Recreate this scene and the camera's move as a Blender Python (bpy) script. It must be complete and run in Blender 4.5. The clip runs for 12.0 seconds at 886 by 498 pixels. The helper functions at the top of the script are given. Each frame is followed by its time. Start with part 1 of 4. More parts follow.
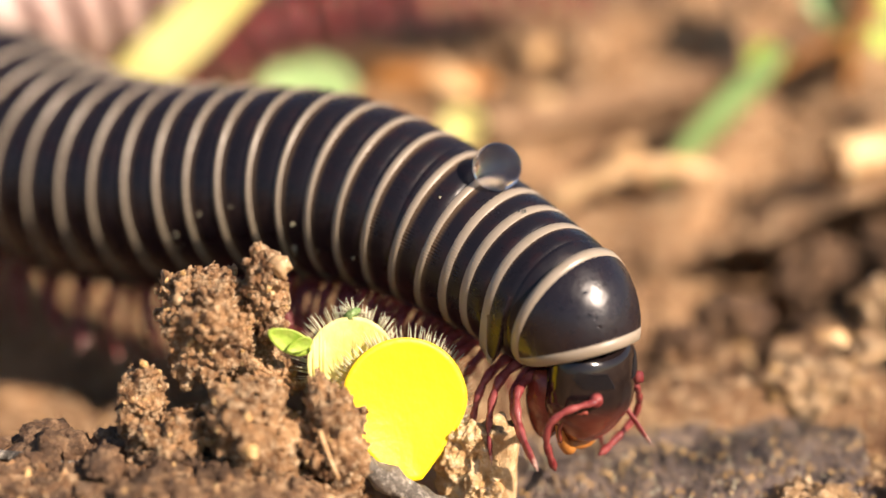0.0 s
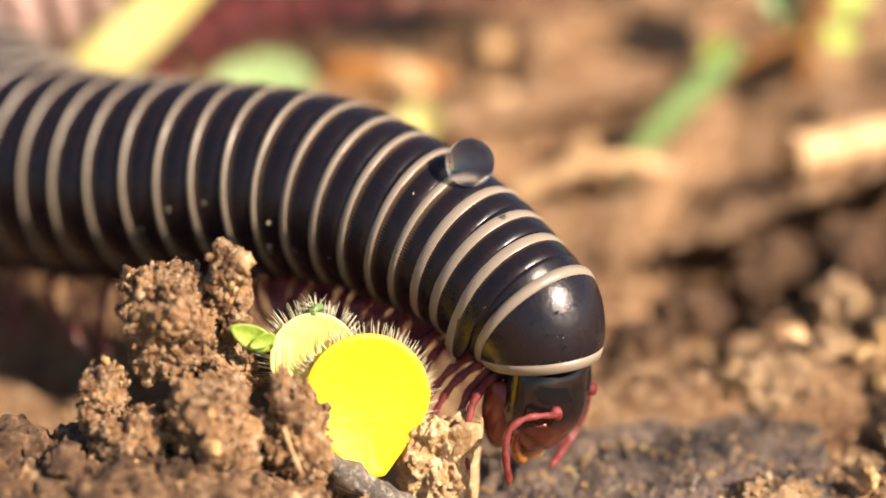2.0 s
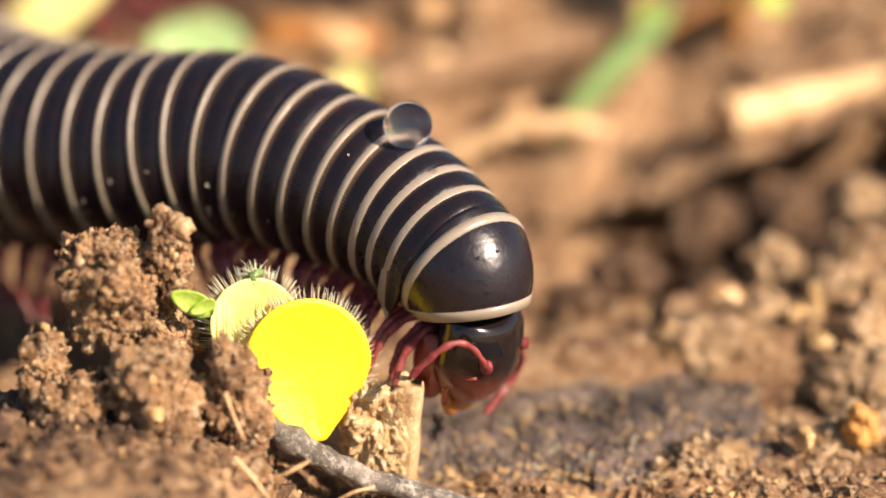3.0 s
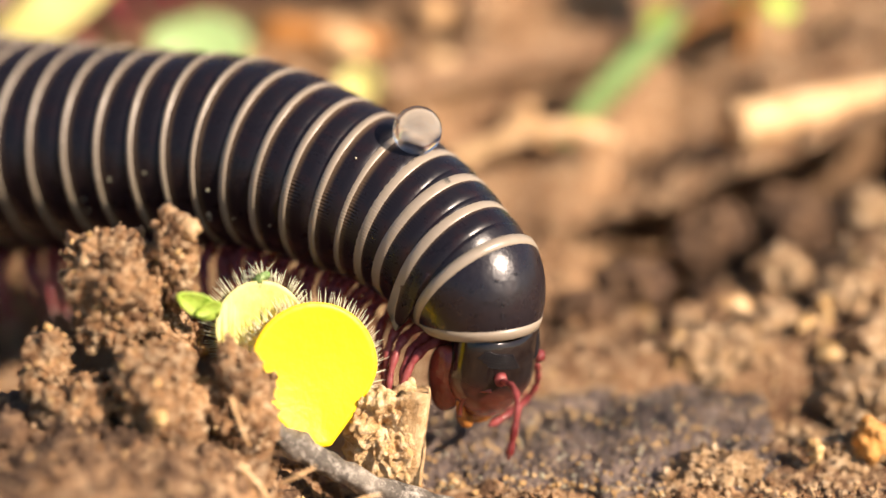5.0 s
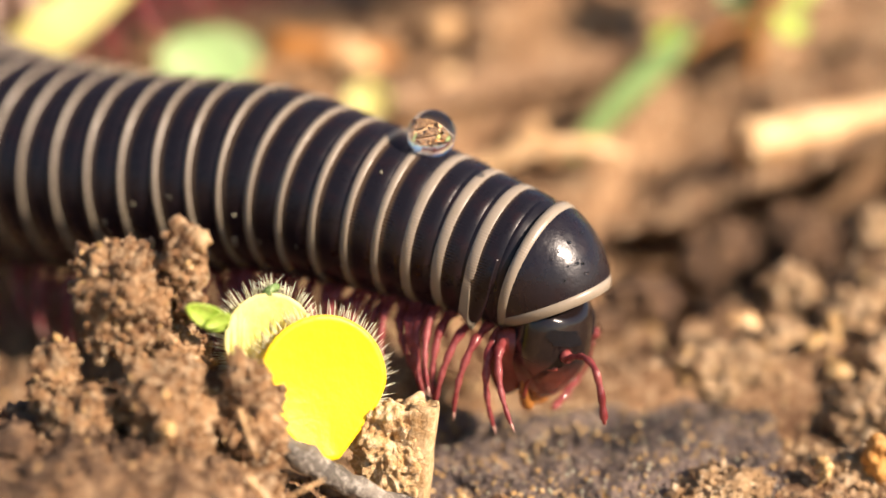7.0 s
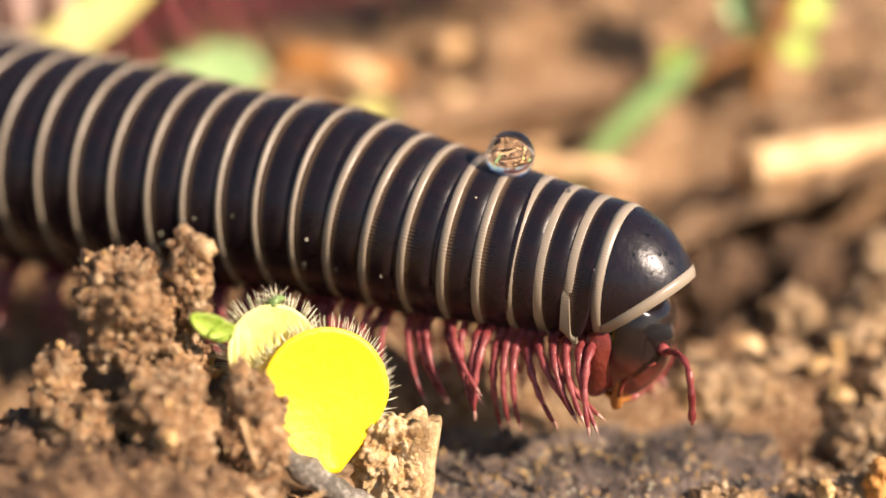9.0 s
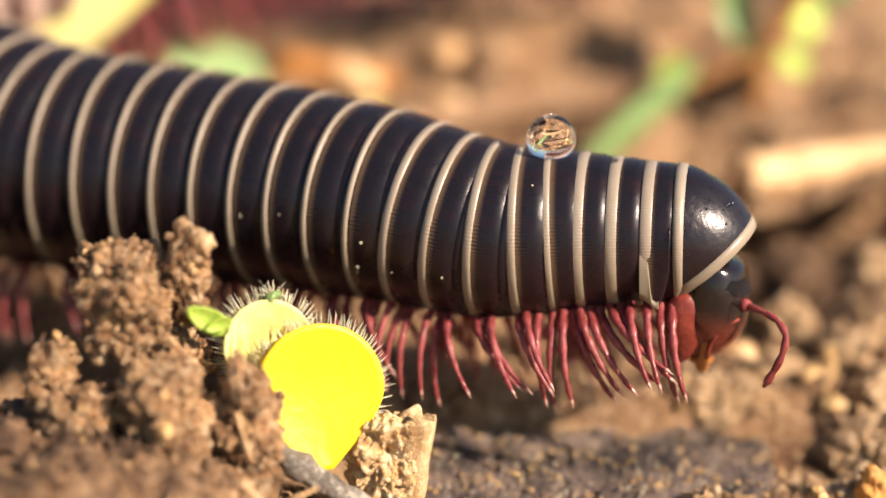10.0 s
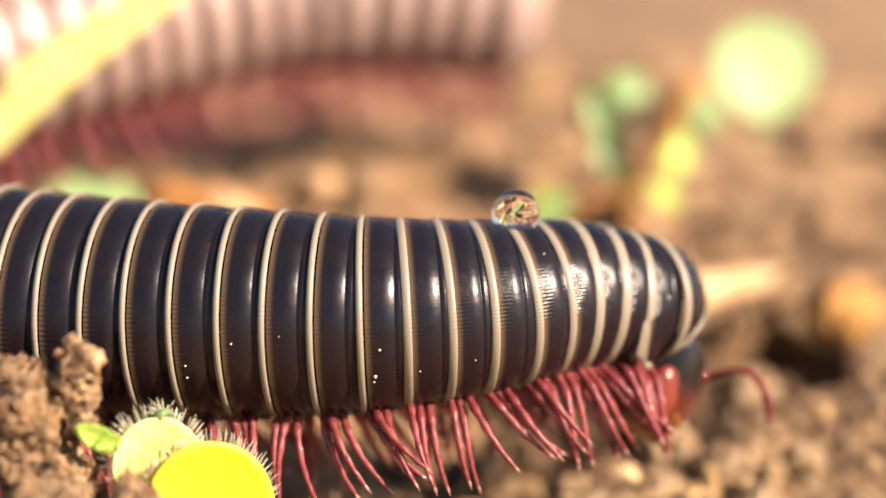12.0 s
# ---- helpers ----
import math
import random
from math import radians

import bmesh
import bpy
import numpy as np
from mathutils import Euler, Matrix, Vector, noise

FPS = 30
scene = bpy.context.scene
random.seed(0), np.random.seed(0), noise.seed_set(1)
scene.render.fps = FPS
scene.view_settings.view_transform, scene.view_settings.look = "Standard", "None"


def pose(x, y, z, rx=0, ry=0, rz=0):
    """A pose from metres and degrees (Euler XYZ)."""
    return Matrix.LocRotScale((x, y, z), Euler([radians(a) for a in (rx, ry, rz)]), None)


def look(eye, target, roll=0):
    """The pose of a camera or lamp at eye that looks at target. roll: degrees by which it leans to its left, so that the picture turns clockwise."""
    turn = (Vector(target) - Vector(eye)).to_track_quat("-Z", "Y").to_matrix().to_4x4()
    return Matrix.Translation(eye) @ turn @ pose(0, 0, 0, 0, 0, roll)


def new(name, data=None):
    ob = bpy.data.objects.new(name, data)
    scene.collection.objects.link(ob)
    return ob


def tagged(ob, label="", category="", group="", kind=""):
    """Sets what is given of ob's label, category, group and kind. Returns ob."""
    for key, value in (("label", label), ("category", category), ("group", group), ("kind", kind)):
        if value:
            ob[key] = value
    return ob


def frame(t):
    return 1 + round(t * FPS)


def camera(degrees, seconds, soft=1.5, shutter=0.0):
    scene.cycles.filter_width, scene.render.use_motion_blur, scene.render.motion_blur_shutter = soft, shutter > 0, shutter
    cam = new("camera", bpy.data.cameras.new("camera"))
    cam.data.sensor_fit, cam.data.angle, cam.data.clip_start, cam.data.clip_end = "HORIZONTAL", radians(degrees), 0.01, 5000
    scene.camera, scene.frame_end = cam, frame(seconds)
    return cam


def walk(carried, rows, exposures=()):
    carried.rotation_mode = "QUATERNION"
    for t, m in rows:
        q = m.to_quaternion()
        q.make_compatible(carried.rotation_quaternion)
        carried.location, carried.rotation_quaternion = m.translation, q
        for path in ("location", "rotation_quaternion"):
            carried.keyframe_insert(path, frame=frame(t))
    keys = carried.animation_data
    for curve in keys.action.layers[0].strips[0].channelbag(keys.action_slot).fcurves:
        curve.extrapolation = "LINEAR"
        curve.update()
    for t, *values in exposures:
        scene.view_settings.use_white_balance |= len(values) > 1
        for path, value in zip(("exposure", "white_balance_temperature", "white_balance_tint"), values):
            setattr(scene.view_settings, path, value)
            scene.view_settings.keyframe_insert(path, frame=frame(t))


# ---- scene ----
# Macro ground scene; lengths below are millimetres and become metres through MM.
MM = 0.001
cam = camera(25.0, 12.0, soft=1.5)
cam.data.dof.use_dof = True
cam.data.dof.focus_distance = 0.0730
cam.data.dof.aperture_fstop = 18.0

PATH = [
    (0.0, 2.55, -73.02, 29.83, -18.02, 4.61, -2.36),
    (0.5, 2.41, -73.10, 29.61, -17.94, 3.75, -2.12),
    (1.0, 2.41, -73.11, 29.73, -17.85, 3.77, -2.01),
    (1.5, 2.20, -73.03, 29.73, -17.78, 3.73, -2.01),
    (2.0, 1.62, -72.94, 29.90, -18.26, 2.75, -1.65),
    (2.5, 1.27, -73.12, 30.05, -18.57, 1.69, -1.27),
    (3.0, 1.16, -73.03, 30.34, -19.63, 0.57, -1.27),
    (3.5, 1.14, -73.00, 30.26, -19.41, 0.46, -1.39),
    (5.5, -0.00, -72.00, 30.00, -19.50, -0.00, -0.00),
    (6.0, -0.11, -71.97, 29.93, -19.51, -0.02, 0.08),
    (6.5, -0.06, -72.04, 29.73, -19.23, 0.12, 0.12),
    (7.0, -0.12, -72.13, 29.73, -18.88, 0.09, 0.17),
    (7.5, -0.17, -72.15, 29.61, -18.47, 0.21, 0.32),
    (9.5, -0.55, -72.37, 28.87, -17.81, -0.11, 1.85),
    (10.0, -0.90, -72.56, 28.44, -17.42, -0.45, 2.54),
    (10.5, -1.19, -72.77, 28.12, -16.84, -1.39, 2.95),
    (11.0, -1.72, -73.16, 27.82, -15.66, -2.36, 3.33),
    (11.5, -2.42, -73.38, 27.27, -14.14, -4.01, 3.66),
    (12.0, -2.54, -73.33, 26.73, -12.43, -4.82, 3.50),
]
walk(cam, [(t, pose(x * MM, y * MM, z * MM, 90 + tilt, 0, turn) @ pose(0, 0, 0, 0, 0, lean))
           for t, x, y, z, tilt, turn, lean in PATH], exposures=[(0, 1.22), (9.5, 1.24), (11, 1.28), (12, 1.42)])

# ---- daylight: warm afternoon sun from the right ----
SUN = Vector((0.70, -0.43, 0.57)).normalized()
world = bpy.data.worlds.new("world")
scene.world = world
world.use_nodes = True
sky = world.node_tree.nodes.new("ShaderNodeTexSky")
sky.sky_type, sky.sun_disc = "NISHITA", False
sky.sun_elevation = math.asin(SUN.z)
sky.sun_rotation = math.atan2(SUN.x, SUN.y)
back = world.node_tree.nodes["Background"]
back.inputs["Strength"].default_value = 0.055
world.node_tree.links.new(sky.outputs[0], back.inputs[0])
lamp = bpy.data.lights.new("sun", "SUN")
lamp.energy, lamp.angle, lamp.color = 5.0, radians(0.6), (1.0, 0.80, 0.65)
sun = new("sun", lamp)
sun.matrix_world = look(SUN * 2.0, (0, 0, 0))


# ---- materials ----
def nodes_of(name):
    m = bpy.data.materials.new(name)
    m.use_nodes = True
    t = m.node_tree
    return m, t, t.nodes["Principled BSDF"]


def mix_rgb(t, fac, a, b):
    n = t.nodes.new("ShaderNodeMix")
    n.data_type = "RGBA"
    for socket, v in ((n.inputs[0], fac), (n.inputs[6], a), (n.inputs[7], b)):
        if isinstance(v, bpy.types.NodeSocket):
            t.links.new(v, socket)
        elif isinstance(v, (int, float)):
            socket.default_value = v
        else:
            socket.default_value = (*v, 1)
    return n.outputs[2]


def noise_of(t, per_mm, detail=4, rough=0.6, low=0.35, high=0.65, seed=0.0, stretch=None):
    """Noise of per_mm features a millimetre, spread to 0..1."""
    co = t.nodes.new("ShaderNodeTexCoord")
    mp = t.nodes.new("ShaderNodeMapping")
    mp.inputs["Location"].default_value = (seed, seed * 0.7, -seed)
    if stretch:
        mp.inputs["Scale"].default_value = stretch
    n = t.nodes.new("ShaderNodeTexNoise")
    n.inputs["Scale"].default_value = per_mm * 1000
    n.inputs["Detail"].default_value = detail
    n.inputs["Roughness"].default_value = rough
    r = t.nodes.new("ShaderNodeMapRange")
    r.inputs["From Min"].default_value, r.inputs["From Max"].default_value = low, high
    t.links.new(co.outputs["Object"], mp.inputs[0])
    t.links.new(mp.outputs[0], n.inputs["Vector"])
    t.links.new(n.outputs[0], r.inputs[0])
    return r.outputs[0]


def bump_on(t, bsdf, height, mm, strength=1.0):
    b = t.nodes.new("ShaderNodeBump")
    b.inputs["Strength"].default_value = strength
    b.inputs["Distance"].default_value = mm * MM
    t.links.new(height, b.inputs["Height"])
    t.links.new(b.outputs[0], bsdf.inputs["Normal"])


def soil(name, dark, mid, light, grain=2.0, gloss=0.75, relief=0.25, coarse=0.25, damp=0.0):
    m, t, p = nodes_of(name)
    c = mix_rgb(t, noise_of(t, coarse, 5, 0.65), dark, mid)
    c = mix_rgb(t, noise_of(t, grain, 5, 0.7, 0.48, 0.75, 3.1), c, light)
    if damp:
        c = mix_rgb(t, noise_of(t, damp, 4, 0.6, 0.54, 0.72, 5.7), c, dark)
    t.links.new(c, p.inputs["Base Color"])
    wet = t.nodes.new("ShaderNodeMapRange")
    wet.inputs["To Min"].default_value, wet.inputs["To Max"].default_value = gloss + 0.1, max(0.12, gloss - 0.4)
    t.links.new(noise_of(t, grain * 0.8, 4, 0.7, 0.55, 0.75, 8.3), wet.inputs[0])
    t.links.new(wet.outputs[0], p.inputs["Roughness"])
    p.inputs["Specular IOR Level"].default_value = 0.4
    bump_on(t, p, noise_of(t, grain * 1.3, 6, 0.7, 0.2, 0.8, 1.7), relief)
    return m


def waxy(name, a, b, per_mm=0.6, gloss=0.4, glow_through=0.0, relief=0.03):
    m, t, p = nodes_of(name)
    c = mix_rgb(t, noise_of(t, per_mm, 4, 0.6), a, b)
    t.links.new(c, p.inputs["Base Color"])
    p.inputs["Roughness"].default_value = gloss
    bump_on(t, p, noise_of(t, per_mm * 5, 4, 0.6, 0.2, 0.8, 2.2), relief)
    if glow_through:
        tr = t.nodes.new("ShaderNodeBsdfTranslucent")
        t.links.new(c, tr.inputs[0])
        mx = t.nodes.new("ShaderNodeMixShader")
        mx.inputs[0].default_value = glow_through
        t.links.new(p.outputs[0], mx.inputs[1])
        t.links.new(tr.outputs[0], mx.inputs[2])
        t.links.new(mx.outputs[0], t.nodes["Material Output"].inputs[0])
    return m


def cuticle(name, top, flank, gloss=0.22, ridge=0.0, shine=0.45, pits=0.012, fringe=None):
    """Body shell: dark above, redder below, with fine lengthwise ridges on the flanks; bands take painted shade below.
    """
    m, t, p = nodes_of(name)
    co = t.nodes.new("ShaderNodeTexCoord")
    sep = t.nodes.new("ShaderNodeSeparateXYZ")
    t.links.new(co.outputs["Object"], sep.inputs[0])
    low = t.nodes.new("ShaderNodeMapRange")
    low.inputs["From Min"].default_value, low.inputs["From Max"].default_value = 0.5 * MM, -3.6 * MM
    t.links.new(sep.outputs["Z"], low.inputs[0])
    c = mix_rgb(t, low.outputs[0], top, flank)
    c = mix_rgb(t, noise_of(t, 1.4, 4, 0.6, 0.5, 1.1, 4.0), c, tuple(v * 1.1 for v in flank))
    if fringe:
        edge = t.nodes.new("ShaderNodeMapRange")
        edge.interpolation_type = "SMOOTHSTEP"
        edge.inputs["From Min"].default_value, edge.inputs["From Max"].default_value = 0.52 * MM, 0.22 * MM
        t.links.new(sep.outputs["X"], edge.inputs[0])
        c = mix_rgb(t, edge.outputs[0], c, fringe)
    t.links.new(c, p.inputs["Base Color"])
    grime = t.nodes.new("ShaderNodeMapRange")
    grime.inputs["To Min"].default_value, grime.inputs["To Max"].default_value = gloss, gloss + 0.16
    t.links.new(noise_of(t, 1.1, 5, 0.7, 0.4, 0.75, 9.0), grime.inputs[0])
    t.links.new(grime.outputs[0], p.inputs["Roughness"])
    p.inputs["Specular IOR Level"].default_value = shine
    angle = t.nodes.new("ShaderNodeMath")
    angle.operation = "ARCTAN2"
    t.links.new(sep.outputs["Z"], angle.inputs[0])
    t.links.new(sep.outputs["Y"], angle.inputs[1])
    wave = t.nodes.new("ShaderNodeMath")
    wave.operation = "MULTIPLY"
    wave.inputs[1].default_value = 150
    t.links.new(angle.outputs[0], wave.inputs[0])
    sine = t.nodes.new("ShaderNodeMath")
    sine.operation = "SINE"
    t.links.new(wave.outputs[0], sine.inputs[0])
    near_band = t.nodes.new("ShaderNodeMapRange")
    near_band.inputs["From Min"].default_value, near_band.inputs["From Max"].default_value = 0.80 * MM, 0.36 * MM
    t.links.new(sep.outputs["X"], near_band.inputs[0])
    fade = t.nodes.new("ShaderNodeMapRange")
    fade.inputs["From Min"].default_value, fade.inputs["From Max"].default_value = 2.6 * MM, 1.2 * MM
    t.links.new(sep.outputs["Z"], fade.inputs[0])
    cut = t.nodes.new("ShaderNodeMath")
    cut.operation = "MULTIPLY"
    t.links.new(sine.outputs[0], cut.inputs[0])
    below = t.nodes.new("ShaderNodeMapRange")
    below.inputs["From Min"].default_value, below.inputs["From Max"].default_value = -1.3 * MM, 0.2 * MM
    t.links.new(sep.outputs["Z"], below.inputs[0])
    span = t.nodes.new("ShaderNodeMath")
    span.operation = "MULTIPLY"
    t.links.new(fade.outputs[0], span.inputs[0])
    t.links.new(below.outputs[0], span.inputs[1])
    broken = t.nodes.new("ShaderNodeMath")
    broken.operation = "MULTIPLY"
    t.links.new(span.outputs[0], broken.inputs[0])
    t.links.new(noise_of(t, 1.3, 3, 0.6, 0.34, 0.60, 12.0), broken.inputs[1])
    both = t.nodes.new("ShaderNodeMath")
    both.operation = "MULTIPLY"
    t.links.new(broken.outputs[0], both.inputs[0])
    t.links.new(near_band.outputs[0], both.inputs[1])
    t.links.new(both.outputs[0], cut.inputs[1])
    amp = t.nodes.new("ShaderNodeMath")
    amp.operation = "MULTIPLY_ADD"
    amp.inputs[1].default_value = ridge
    t.links.new(cut.outputs[0], amp.inputs[0])
    t.links.new(noise_of(t, 3.0, 3, 0.6, 0.1, 0.9, 6.0), amp.inputs[2])
    bump_on(t, p, amp.outputs[0], pits, 0.8)
    return m


def head_skin():
    """Black crown that turns red-brown towards the mouth."""
    m, t, p = nodes_of("head_skin")
    co = t.nodes.new("ShaderNodeTexCoord")
    sep = t.nodes.new("ShaderNodeSeparateXYZ")
    t.links.new(co.outputs["Object"], sep.inputs[0])
    low = t.nodes.new("ShaderNodeMapRange")
    low.interpolation_type = "SMOOTHSTEP"
    low.inputs["From Min"].default_value, low.inputs["From Max"].default_value = 0.7 * MM, -1.3 * MM
    t.links.new(sep.outputs["Z"], low.inputs[0])
    c = mix_rgb(t, low.outputs[0], (0.009, 0.006, 0.006), (0.19, 0.042, 0.024))
    t.links.new(c, p.inputs["Base Color"])
    p.inputs["Roughness"].default_value = 0.14
    bump_on(t, p, noise_of(t, 4.0, 3, 0.6, 0.1, 0.9, 6.0), 0.008)
    return m


SOIL = soil("damp_soil", (0.12, 0.058, 0.025), (0.47, 0.275, 0.135), (0.74, 0.54, 0.32), 1.6, 0.7, 0.35, 0.20, 0.10)
CLOD = soil("crumbly_soil", (0.13, 0.058, 0.022), (0.57, 0.33, 0.155), (0.88, 0.69, 0.44), 3.2, 0.42, 0.26, 0.9, 0.30)
QUARTZ = waxy("cloudy_quartz", (0.46, 0.30, 0.15), (0.66, 0.48, 0.28), 1.2, 0.12, 0.35)
SAND = soil("pale_sandy_soil", (0.27, 0.15, 0.065), (0.72, 0.49, 0.26), (0.92, 0.76, 0.52), 2.2, 0.55, 0.28, 0.4, 0.2)
# damp soil at the front left; elsewhere its dark tone stands in for shade
DAMP_SHADE = soil("damp_and_shade_soil", (0.05, 0.028, 0.016), (0.20, 0.11, 0.055), (0.42, 0.27, 0.15), 1.6, 0.6, 0.3, 0.4, 0.2)
DARK_BARK = soil("dark_bark", (0.03, 0.025, 0.026), (0.27, 0.205, 0.18), (0.56, 0.42, 0.30), 4.0, 0.32, 0.30, 0.5, 0.25)
TAN_WOOD = soil("pale_dead_wood", (0.45, 0.25, 0.10), (0.72, 0.49, 0.25), (0.86, 0.70, 0.45), 1.0, 0.6, 0.12, 0.25)
OLD_WOOD = soil("weathered_wood", (0.16, 0.085, 0.04), (0.36, 0.22, 0.12), (0.54, 0.38, 0.23), 1.0, 0.65, 0.15, 0.2)
CHIP = soil("crumbly_pale_wood", (0.42, 0.22, 0.07), (0.82, 0.60, 0.31), (0.93, 0.82, 0.58), 2.4, 0.6, 0.2, 1.3)
PLANK = soil("split_wood_grain", (0.42, 0.25, 0.10), (0.70, 0.50, 0.27), (0.84, 0.68, 0.42), 3.0, 0.55, 0.12, 1.0)
GREY_BARK = soil("grey_bark_strip", (0.03, 0.026, 0.022), (0.24, 0.21, 0.17), (0.62, 0.57, 0.48), 2.8, 0.6, 0.12, 0.5)
PEBBLE = soil("ochre_grit", (0.36, 0.21, 0.07), (0.55, 0.36, 0.15), (0.72, 0.56, 0.33), 2.0, 0.3, 0.06, 0.8)
RED_WOOD = soil("orange_rotten_wood", (0.34, 0.14, 0.03), (0.52, 0.26, 0.06), (0.66, 0.42, 0.16), 1.2, 0.6, 0.12)
YELLOW_LEAF = waxy("yellow_leaf", (0.93, 0.69, 0.012), (0.95, 0.76, 0.02), 0.35, 0.45, 0.35)
PALE_LEAF = waxy("pale_yellow_green_leaf", (0.84, 0.80, 0.20), (0.90, 0.88, 0.48), 0.5, 0.5, 0.4)
HAIR = waxy("leaf_hair", (0.72, 0.70, 0.50), (0.8, 0.78, 0.6), 2, 0.35, 0.4)
GREEN_LEAF = waxy("green_leaf", (0.17, 0.30, 0.08), (0.32, 0.46, 0.17), 0.3, 0.4, 0.4)
MINT_LEAF = waxy("pale_green_leaf", (0.42, 0.62, 0.26), (0.52, 0.70, 0.34), 0.2, 0.5, 0.4)
LIME = waxy("lime_sprout", (0.34, 0.55, 0.05), (0.6, 0.72, 0.16), 1.2, 0.35, 0.4)
BLADE = waxy("yellow_grass_blade", (0.90, 0.83, 0.26), (0.93, 0.88, 0.42), 0.2, 0.5, 0.12)
STEM = waxy("brown_stem", (0.32, 0.13, 0.03), (0.46, 0.21, 0.055), 0.8, 0.5)
SHELL = cuticle("dark_body_shell", (0.008, 0.007, 0.010), (0.022, 0.0070, 0.0068), 0.25, 1.2, 0.26, 0.012, (0.10, 0.066, 0.038))
SHIELD = cuticle("dark_neck_shield", (0.009, 0.007, 0.010), (0.016, 0.006, 0.006), 0.25, 0.0, 0.42, 0.02)
# lower flank is yellower, and darkened to hold shade in the colour
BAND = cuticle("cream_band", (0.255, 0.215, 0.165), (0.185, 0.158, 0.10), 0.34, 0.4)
HEAD = head_skin()
FACE = waxy("red_brown_mouthparts", (0.11, 0.018, 0.013), (0.22, 0.045, 0.028), 0.7, 0.13)
AMBER = waxy("amber_lip", (0.36, 0.13, 0.025), (0.48, 0.2, 0.045), 1.0, 0.25, 0.25)
EYE = waxy("eye_lens", (0.006, 0.005, 0.006), (0.01, 0.008, 0.008), 1.0, 0.08)
LEG = waxy("red_leg", (0.21, 0.034, 0.036), (0.42, 0.12, 0.115), 1.6, 0.16, 0.36, 0.02)
CLAW = waxy("pale_claw", (0.40, 0.20, 0.16), (0.55, 0.34, 0.28), 2.0, 0.2, 0.2, 0.01)
FEELER = waxy("maroon_antenna", (0.14, 0.020, 0.022), (0.30, 0.07, 0.065), 2.0, 0.12, 0.2, 0.02)
PINK_SHELL = waxy("pale_pink_shell", (0.34, 0.235, 0.20), (0.42, 0.30, 0.26), 0.5, 0.35)
PINK_BAND = waxy("dark_ring_seam", (0.08, 0.03, 0.022), (0.12, 0.05, 0.035), 0.5, 0.35)
DULL_HEAD = waxy("grey_front_end", (0.10, 0.07, 0.065), (0.2, 0.15, 0.14), 0.5, 0.3)


def water():
    m, t, p = nodes_of("water")
    p.inputs["Base Color"].default_value = (1, 1, 1, 1)
    p.inputs["Roughness"].default_value = 0.0
    p.inputs["IOR"].default_value = 1.333
    p.inputs["Transmission Weight"].default_value = 1.0
    return m


WATER = water()


# ---- helpers of this scene ----
def finish(name, bm, material, smooth=True):
    mesh = bpy.data.meshes.new(name)
    bmesh.ops.scale(bm, vec=(MM, MM, MM), verts=bm.verts)
    bm.to_mesh(mesh)
    bm.free()
    mesh.materials.append(material)
    if smooth:
        mesh.polygons.foreach_set("use_smooth", [True] * len(mesh.polygons))
    return mesh


def part(name, bm, material, parent=None, label="", at=None, smooth=True):
    data = bm if isinstance(bm, bpy.types.Mesh) else finish(name, bm, material, smooth)
    ob = new(name, data)
    ob.parent = parent
    if at is not None:
        ob.matrix_basis = at
    return tagged(ob, label)


def at_mm(x, y, z, rx=0, ry=0, rz=0):
    return pose(x * MM, y * MM, z * MM, rx, ry, rz)


def base_of(name, x, y, z, label, category, group=""):
    """The Empty at the base of a thing."""
    ob = new(name)
    ob.empty_display_size = MM
    ob.matrix_basis = at_mm(x, y, z)
    return tagged(ob, label, category, group)


def fbm(p, octaves=4, gain=0.55):
    v, a = 0.0, 1.0
    for k in range(octaves):
        v += a * noise.noise(p)
        p = p * 2.07 + Vector((3.1, 1.7, 5.3))
        a *= gain
    return v


def grid_surface(bm, rows):
    """Faces between rows of equally many vertices."""
    for a, b in zip(rows, rows[1:]):
        for i in range(len(a) - 1):
            bm.faces.new((a[i], a[i + 1], b[i + 1], b[i]))


def tube(bm, points, radii, sides=10, cap=True):
    """A round tube through points (mm)."""
    pts = [Vector(p) for p in points]
    rings, up = [], None
    for i, p in enumerate(pts):
        d = (pts[min(i + 1, len(pts) - 1)] - pts[max(i - 1, 0)]).normalized()
        if up is None:
            up = d.orthogonal().normalized()
        up = (up - d * up.dot(d)).normalized()
        side = d.cross(up)
        rings.append([bm.verts.new(p + (up * math.cos(a) + side * math.sin(a)) * radii[i])
                      for a in (2 * math.pi * k / sides for k in range(sides))])
    for a, b in zip(rings, rings[1:]):
        for k in range(sides):
            bm.faces.new((a[k], a[(k + 1) % sides], b[(k + 1) % sides], b[k]))
    if cap:
        bm.faces.new(list(reversed(rings[0])))
        bm.faces.new(rings[-1])


def bend(points, n):
    """n points on a smooth curve through the given ones."""
    p = [Vector(q) for q in points]
    p = [p[0] * 2 - p[1]] + p + [p[-1] * 2 - p[-2]]
    out = []
    for i in range(n):
        s = i / (n - 1) * (len(p) - 3)
        k = min(int(s), len(p) - 4)
        f = s - k
        a, b, c, d = p[k:k + 4]
        out.append(0.5 * (2 * b + (c - a) * f + (2 * a - 5 * b + 4 * c - d) * f * f + (3 * b - a - 3 * c + d) * f ** 3))
    return out


BLOCK_TURN = Euler((0.5, 0.7, 0.3)).to_matrix()


